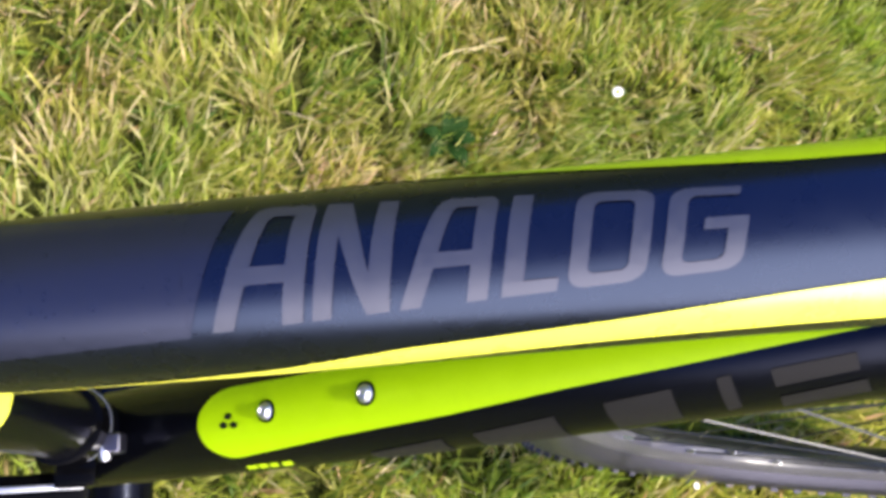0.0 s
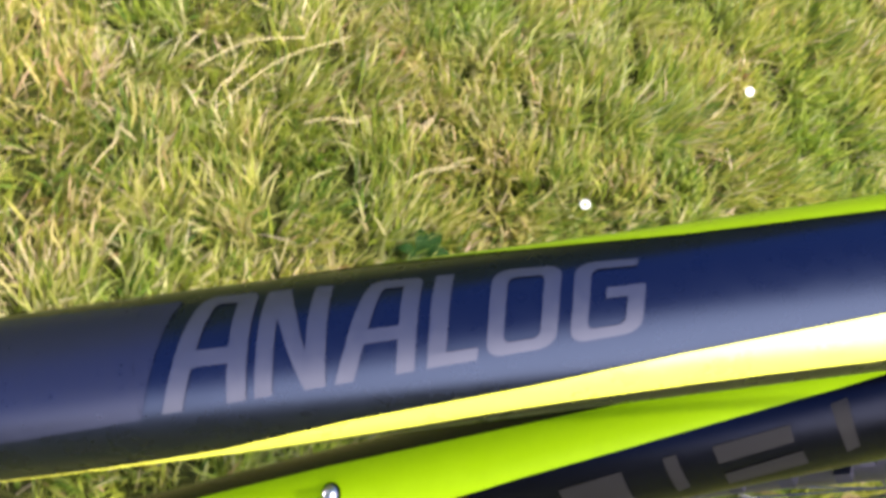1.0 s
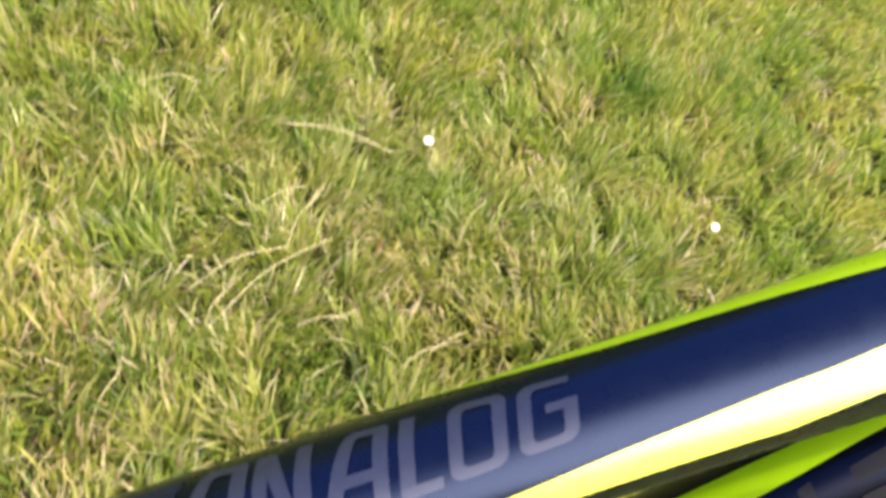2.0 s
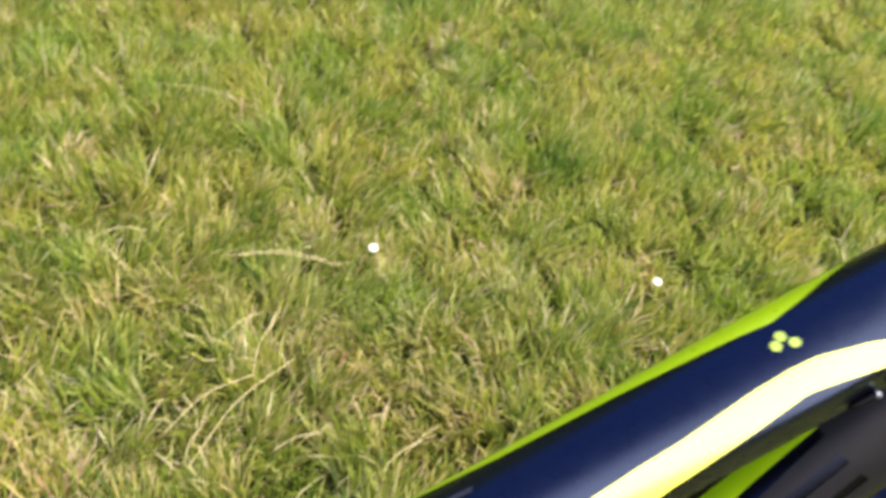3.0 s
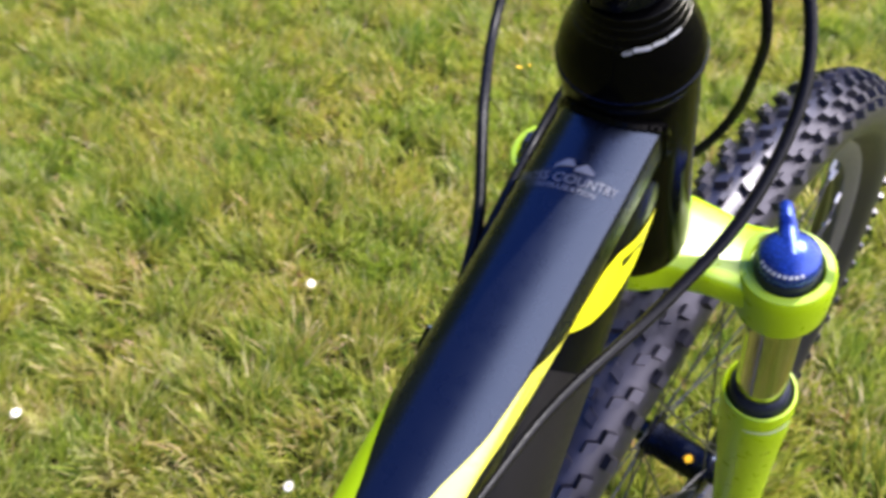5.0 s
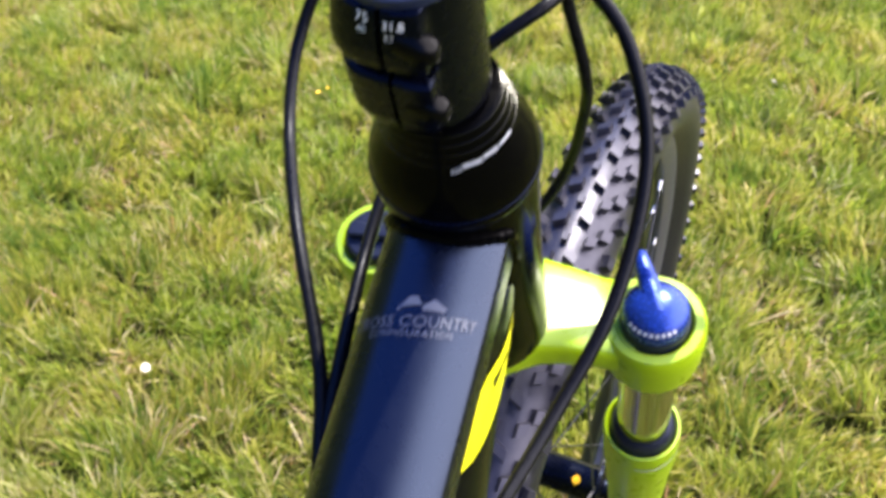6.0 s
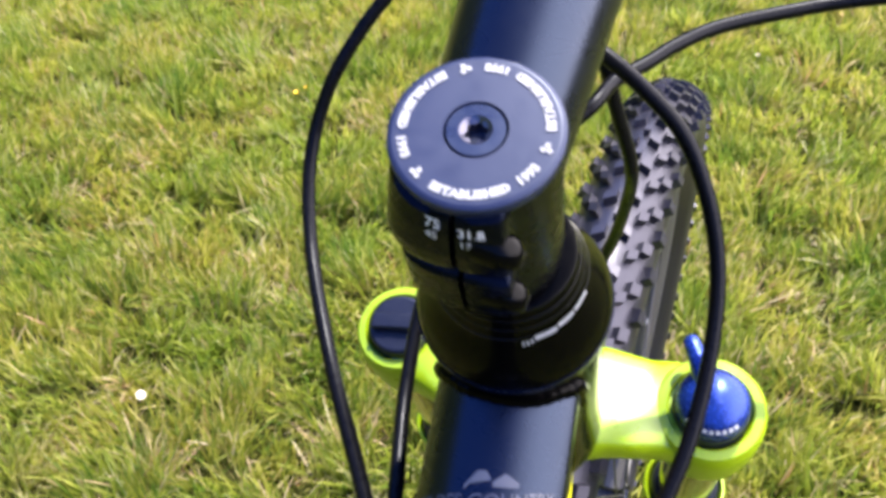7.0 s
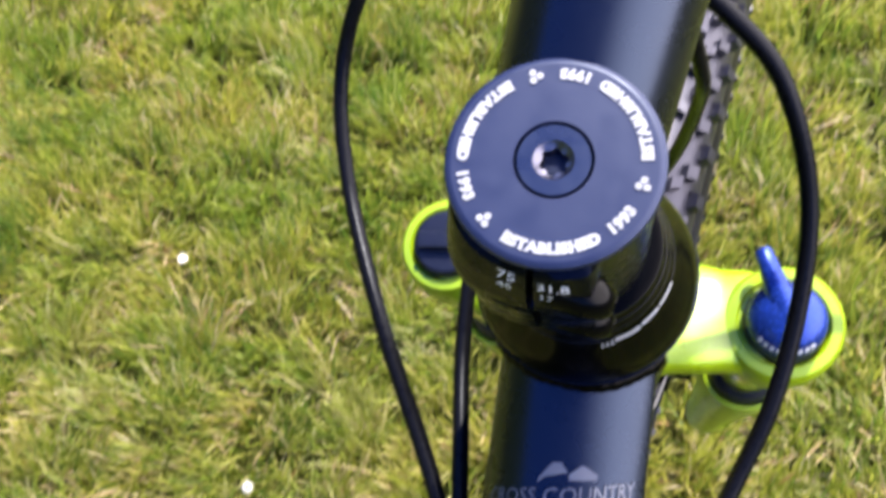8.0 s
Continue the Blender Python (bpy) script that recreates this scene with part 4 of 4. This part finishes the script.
part("lever", lever_body(), M_BLUE, knob)
for k in range(9):
    a0 = 140 + k * 11
    part("print_mark", arc_patch(lambda d, s: o + FD * s + (FF * math.cos(radians(d)) + FL * math.sin(radians(d))) * (0.0137 - (0.2105 - s) * 1.05 if s < 0.2105 else 0.0143), [(a0, 0.2092, 0.2104), (a0 + 7, 0.2092, 0.2104)], 3), M_SILVER, knob)
o2 = fork_at(0, 0.028, 0.0650)
lcap = part("leg_cap", turned([(0.2290, 0.0140), (0.2195, 0.0140), (0.2178, 0.0135), (0.2168, 0.0122), (0.2168, 0.0119), (0.2168, 0.0001)], o2, FD, FL, 48), M_PLASTIC, fork, "black plastic leg cap with grip ridge")
part("ridge", rounded_box((0.0075, 0.0225, 0.006), axes_matrix(o2 + FD * 0.2158, (FF * 0.95 + FL * 0.2).normalized(), (FL * 0.95 - FF * 0.2).normalized(), -FD), 0.0018, 3), M_PLASTIC, lcap)

# front wheel
HUB = fork_at(0.682, 0.0597)
RT = 0.0265


def wheel_at(ang, r, l=0.0):
    a = radians(ang)
    return HUB + (FF * math.cos(a) - FD * math.sin(a)) * r + FL * l


def ring_body(profile, n=144):
    """A ring about the axle from a closed profile of (radius, left)."""
    bm = bmesh.new()
    return rings_mesh(bm, [[wheel_at(360 * i / n, r, l) for r, l in profile] for i in range(n)], closed=True)


rim = part("front_wheel", ring_body([(0.3085, -0.0115), (0.3185, -0.0122), (0.3215, -0.0118), (0.3190, -0.0100), (0.3120, -0.0095), (0.3120, 0.0095), (0.3190, 0.0100), (0.3215, 0.0118), (0.3185, 0.0122), (0.3085, 0.0115), (0.2990, 0.0050), (0.2985, 0.0), (0.2990, -0.0050)]), M_RIM, bicycle, "front wheel with black rim")


def tyre_body():
    prof = [(0.3165, -0.0108)] + [(0.3420 + RT * math.cos(radians(b)), RT * 1.02 * math.sin(radians(b))) for b in range(-130, 131, 10)] + [(0.3165, 0.0108)]
    bm = ring_body(prof, 180)
    pitches = 160

    def knob(ang, b, half_a, half_b, height, skew=0.0):
        def corner(da, db, h):
            bb = radians(b + db)
            r = 0.3420 + (RT + h) * math.cos(bb)
            return bm.verts.new(wheel_at(ang + da + skew * db, r, RT * 1.02 * math.sin(bb) * (RT + h) / RT))
        low = [corner(x, y, -0.0008) for x, y in ((-half_a, -half_b), (half_a, -half_b), (half_a, half_b), (-half_a, half_b))]
        k = 0.80
        top = [corner(x * k, y * k, height) for x, y in ((-half_a, -half_b), (half_a, -half_b), (half_a, half_b), (-half_a, half_b))]
        bm.faces.new(top)
        for i in range(4):
            bm.faces.new((low[i], low[(i + 1) % 4], top[(i + 1) % 4], top[i]))
    for i in range(pitches):
        a = 360 * i / pitches
        if i % 2:
            knob(a, 0, 0.58, 4.2, 0.0042)
        for side in (-1, 1):
            if i % 2 == 0:
                knob(a + 0.35 * side, side * 13, 0.60, 8.2, 0.0050, 0.035 * side)
                knob(a + 0.5, side * 42, 0.74, 7.8, 0.0052, -0.02 * side)
            else:
                knob(a - 0.3, side * 28, 0.64, 6.6, 0.0050, -0.04 * side)
                knob(a + 0.2, side * 60, 0.78, 7.0, 0.0054)
    return bm


part("tyre", tyre_body(), M_RUBBER, rim, "knobbly black mountain bike tyre", smooth=True)
hub = part("hub", turned([(-0.050, 0.004), (-0.050, 0.008), (-0.036, 0.010), (-0.033, 0.0230), (-0.030, 0.0235), (-0.028, 0.0190), (-0.020, 0.0165), (0.018, 0.0165), (0.026, 0.0190), (0.028, 0.0260), (0.031, 0.0260), (0.034, 0.012), (0.050, 0.008), (0.050, 0.004)], HUB, FL, FF), M_STEM, rim, "gloss black front hub")
part("sticker", arc_patch(lambda d, s: HUB + FL * s + (FF * math.cos(radians(d)) - FD * math.sin(radians(d))) * 0.0168, [(92, -0.0125, -0.0125), (100, -0.0155, -0.0095), (108, -0.0165, -0.0085), (116, -0.0155, -0.0095), (124, -0.0125, -0.0125)], 12), M_AMBER, hub, "round amber sticker")
part("quick_release", turned([(-0.072, 0.004), (-0.070, 0.0085), (-0.058, 0.0085), (-0.056, 0.004), (0.056, 0.004), (0.058, 0.0085), (0.072, 0.0085), (0.074, 0.003)], HUB, FL, FF, 24), M_STEEL, hub)
for i in range(32):
    side = -1 if i % 2 else 1
    cross = 38 if (i // 2) % 2 else -38
    a_rim = i * 360 / 32
    p0 = wheel_at(a_rim + cross, 0.0225, side * 0.030)
    p1 = wheel_at(a_rim, 0.2995, side * 0.002)
    d = p1 - p0
    sp = part("spoke", turned([(0, 0.0010), (d.length, 0.0010)], p0, d, FL, 6), M_SPOKE, rim)
    part("nipple", turned([(d.length - 0.012, 0.0019), (d.length + 0.001, 0.0021)], p0, d, FL, 8), M_STEEL, sp)
for a0, a1, mat in ((94, 97, M_WHITE), (97.6, 100.5, M_WHITE), (101, 101.9, M_ORANGE), (102.4, 105.6, M_WHITE), (106.4, 109, M_WHITE), (196, 199, M_WHITE), (200, 206, M_WHITE), (207, 209, M_WHITE), (226, 231, M_WHITE)):
    part("rim_print", arc_patch(lambda d, r: wheel_at(d, r, -0.0121 - (r - 0.318) * 0.06), [(a0, 0.3105, 0.3165), (a1, 0.3105, 0.3165)], 4), mat, rim)

# cables
CABLES = {
    "brake_hose": [(-0.345, 0.0110, 0.8300), (-0.318, 0.0225, 0.8400), (-0.2865, 0.0334, 0.8506), (-0.2423, 0.0569, 0.8690), (-0.1986, 0.0765, 0.8788), (-0.1695, 0.0822, 0.8975), (-0.1520, 0.0720, 0.9240), (-0.1299, 0.0480, 0.9480), (-0.105, 0.005, 0.960), (-0.095, -0.05, 0.968)],
    "gear_cable": [(-0.3850, -0.0218, 0.8290), (-0.3375, -0.0262, 0.8300), (-0.2834, -0.0419, 0.8390), (-0.2468, -0.0560, 0.8640), (-0.2135, -0.0587, 0.8962), (-0.1949, -0.0475, 0.9265), (-0.1850, -0.0300, 0.9430), (-0.1720, -0.0060, 0.9520), (-0.1580, 0.0260, 0.9540), (-0.140, 0.08, 0.955)],
    "shift_cable": [(-0.345, 0.0195, 0.8240), (-0.310, 0.0240, 0.8420), (-0.2734, 0.0290, 0.8520), (-0.2372, 0.0342, 0.8560), (-0.2050, 0.0330, 0.8720), (-0.1940, 0.0200, 0.8980), (-0.1870, 0.0020, 0.9160), (-0.1765, -0.0148, 0.9270), (-0.1630, -0.0215, 0.9290), (-0.1520, -0.0315, 0.9300), (-0.1420, -0.0400, 0.9310), (-0.1300, -0.0540, 0.9320), (-0.1180, -0.0785, 0.9330), (-0.1120, -0.1000, 0.9350), (-0.108, -0.15, 0.942)],
    "front_brake_hose": [(-0.060, 0.0850, 0.520), (-0.100, 0.0760, 0.660), (-0.118, 0.0560, 0.740), (-0.134, 0.0300, 0.788), (-0.1460, 0.0060, 0.8020), (-0.1493, -0.0120, 0.8130), (-0.1455, -0.0250, 0.8376), (-0.1501, -0.0305, 0.8700), (-0.1550, -0.0302, 0.8900), (-0.1570, -0.0225, 0.9170), (-0.1580, -0.0170, 0.9350), (-0.1560, -0.0050, 0.9500), (-0.148, 0.020, 0.960), (-0.130, 0.070, 0.966)],
}
for name, pts in CABLES.items():
    part("cable", hose(pts, 0.0025, 110, thin=0.5 if name == "gear_cable" else 1.0), M_HOSE, bicycle)


# ---- daisies and loose straw in the lawn ----
def daisy(x, y, z, tilt, turn, size):
    """A daisy: white ray petals round a yellow disc, on a thin stalk."""
    root = tagged(new("daisy"), "small white daisy open among the grass", "flower", group="daisies in the lawn")
    root.matrix_world = Matrix.Translation((x, y, 0))
    up = (Matrix.Rotation(turn, 3, "Z") @ Matrix.Rotation(tilt, 3, "X")) @ Vector((0, 0, 1))
    side = up.cross(Vector((1, 0, 0))).normalized()
    third = up.cross(side)
    c = Vector((x, y, z))
    bm = bmesh.new()
    n = 15
    for k in range(n):
        a = 2 * math.pi * k / n
        d, t = side * math.cos(a) + third * math.sin(a), third * math.cos(a) - side * math.sin(a)
        w = 0.16 * size
        pts = [c + d * 0.25 * size, c + d * 0.6 * size + t * w + up * 0.04 * size, c + d * size - up * 0.06 * size, c + d * 0.6 * size - t * w + up * 0.04 * size]
        bm.faces.new([bm.verts.new(p) for p in pts])
    part("petals", bm, M_PETAL, root, smooth=False)
    part("disc", turned([(-0.0008, 0.3 * size), (0.0004, 0.34 * size), (0.0016, 0.22 * size), (0.0020, 0.02 * size)], c, up, side, 14), M_DISC, root, "yellow disc")
    part("stalk", hose([(x, y, -0.02), (x + 0.002, y, z * 0.5), c - up * 0.0005], 0.0007, 8, 5), M_STALK, root)


M_PETAL = material("white_petal", (0.66, 0.64, 0.62), 0.6, vary=0.05, scale=200)
M_DISC = material("yellow_disc", (0.75, 0.50, 0.02), 0.7, vary=0.2, scale=400)
M_STALK = material("green_stalk", (0.10, 0.17, 0.03), 0.6, vary=0.2, scale=200)
rng = random.Random(5)
for x, y in ((-0.0575, 0.420), (-0.165, 0.823), (0.262, 0.628), (0.159, 1.6425), (0.053, 1.779), (0.182, 1.825), (0.434, 1.818), (1.315, -0.278), (-0.0207, -0.0555)):
    big = (x, y) in ((-0.0575, 0.420), (-0.165, 0.823), (0.262, 0.628), (0.159, 1.6425), (0.053, 1.779))
    daisy(x, y, 0.047 if big else 0.043, rng.uniform(0.1, 0.6), rng.uniform(0, 6.28), 0.0080 if big else 0.0042)


def weed(x, y, turn, leaves, length, mat):
    """A flat rosette of broad leaves, each cupped along its midrib."""
    root = tagged(new("weed"), "dark green broad-leaved weed low in the grass", "weed")
    root.matrix_world = Matrix.Translation((x, y, 0))
    for k in range(leaves):
        r = random.Random(k + leaves)
        a = turn + k * 2.4 + r.uniform(-0.3, 0.3)
        d, t = Vector((math.cos(a), math.sin(a), 0)), Vector((-math.sin(a), math.cos(a), 0))
        size = length * r.uniform(0.7, 1.0)
        bm = bmesh.new()
        rows = []
        for u, w in ((0.0, 0.03), (0.2, 0.16), (0.45, 0.25), (0.7, 0.21), (0.9, 0.10), (1.0, 0.01)):
            c = Vector((x, y, 0.012)) + d * size * u + Vector((0, 0, 0.018 * math.sin(u * 2.4)))
            rows.append([bm.verts.new(c + t * size * w * q + Vector((0, 0, 0.10 * size * w * abs(q)))) for q in (-1, -0.5, 0, 0.5, 1)])
        for p, q in zip(rows, rows[1:]):
            for j in range(4):
                bm.faces.new((p[j], p[j + 1], q[j + 1], q[j]))
        part("leaf", bm, mat, root)
    return root


M_WEED = material("dark_broad_leaf", (0.009, 0.026, 0.004), 0.6, vary=0.25, scale=60, bump=0.2, bump_scale=400, spec=0.05)
weed(-0.280, 0.352, 0.6, 6, 0.042, M_WEED)
M_BUTTER = material("yellow_petal", (0.72, 0.46, 0.01), 0.5, vary=0.08, scale=200)
for x, y, size in ((1.063, 0.664, 0.006), (1.084, 0.650, 0.004)):
    root = tagged(new("buttercup"), "small yellow flower open in the lawn", "flower", group="yellow flowers in the lawn")
    root.matrix_world = Matrix.Translation((x, y, 0))
    bm = bmesh.new()
    for k in range(6):
        a = k * math.pi / 3
        d, t = Vector((math.cos(a), math.sin(a), 0.25)), Vector((-math.sin(a), math.cos(a), 0))
        c = Vector((x, y, 0.032))
        bm.faces.new([bm.verts.new(q) for q in (c, c + d * 0.6 * size + t * 0.45 * size, c + d * size, c + d * 0.6 * size - t * 0.45 * size)])
    part("petals", bm, M_BUTTER, root, smooth=False)
    part("stalk", hose([(x, y, -0.02), (x + 0.001, y, 0.02), (x, y, 0.032)], 0.0007, 8, 5), M_STALK, root)


def straw(a, b, lift, width, fan=0):
    """A dry stalk that lies in the grass from a to b, with a loose seed head where fan is given."""
    p, q = Vector((*a, 0.030)), Vector((*b, 0.036))
    mid = (p + q) / 2 + Vector((0, 0, lift)) + Vector((p - q)).cross(Vector((0, 0, 1))) * 0.06
    root = tagged(part("straw_stalk", hose([p, mid, q], width, 14, 5), M_STRAWS), "dry pale straw stalk lying in the grass", "straw", group="loose straw in the lawn")
    d = (q - p).normalized()
    for k in range(fan):
        r = random.Random(k + int(a[0] * 1e4))
        e = q + d * r.uniform(0.005, 0.03) + Vector((r.uniform(-0.012, 0.012), r.uniform(-0.012, 0.012), r.uniform(-0.004, 0.012)))
        part("seed_branch", hose([q - d * 0.012 * (k % 3), (q + e) / 2 + Vector((0, 0, 0.003)), e], width * 0.7, 6, 4), M_STRAWS, root)
    return root


M_STRAWS = material("pale_straw", (0.40, 0.33, 0.16), 0.7, vary=0.25, scale=120)
for a, b, lift, fan in (((-0.5375, 0.586), (-0.409, 0.640), 0.015, 0), ((-0.409, 0.640), (-0.3585, 0.722), 0.012, 5), ((-0.5205, 0.526), (-0.3476, 0.650), 0.012, 0), ((-0.523, 0.534), (-0.4985, 0.572), 0.008, 5), ((-0.4132, 0.518), (-0.349, 0.521), 0.008, 4),
                        ((-0.310, 0.430), (-0.234, 0.468), 0.01, 3), ((-0.386, 0.8815), (-0.227, 0.811), 0.008, 2), ((-0.444, 0.709), (-0.3654, 0.747), 0.01, 0), ((-0.168, 0.6275), (-0.1007, 0.709), 0.012, 0), ((-0.58, 0.9645), (-0.49, 0.961), 0.02, 0),
                        ((-0.40, 1.3675), (-0.2364, 1.2362), 0.01, 0), ((0.6093, 0.8589), (0.622, 0.803), 0.008, 4), ((0.6448, 0.89), (0.612, 0.86), 0.006, 4), ((0.299, 0.9216), (0.269, 0.83), 0.008, 3), ((-0.661, 0.391), (-0.6245, 0.4716), 0.012, 2), ((-0.369, 0.8795), (-0.2415, 0.8264), 0.01, 0)):
    straw(a, b, lift * 0.6, 0.0007, fan)
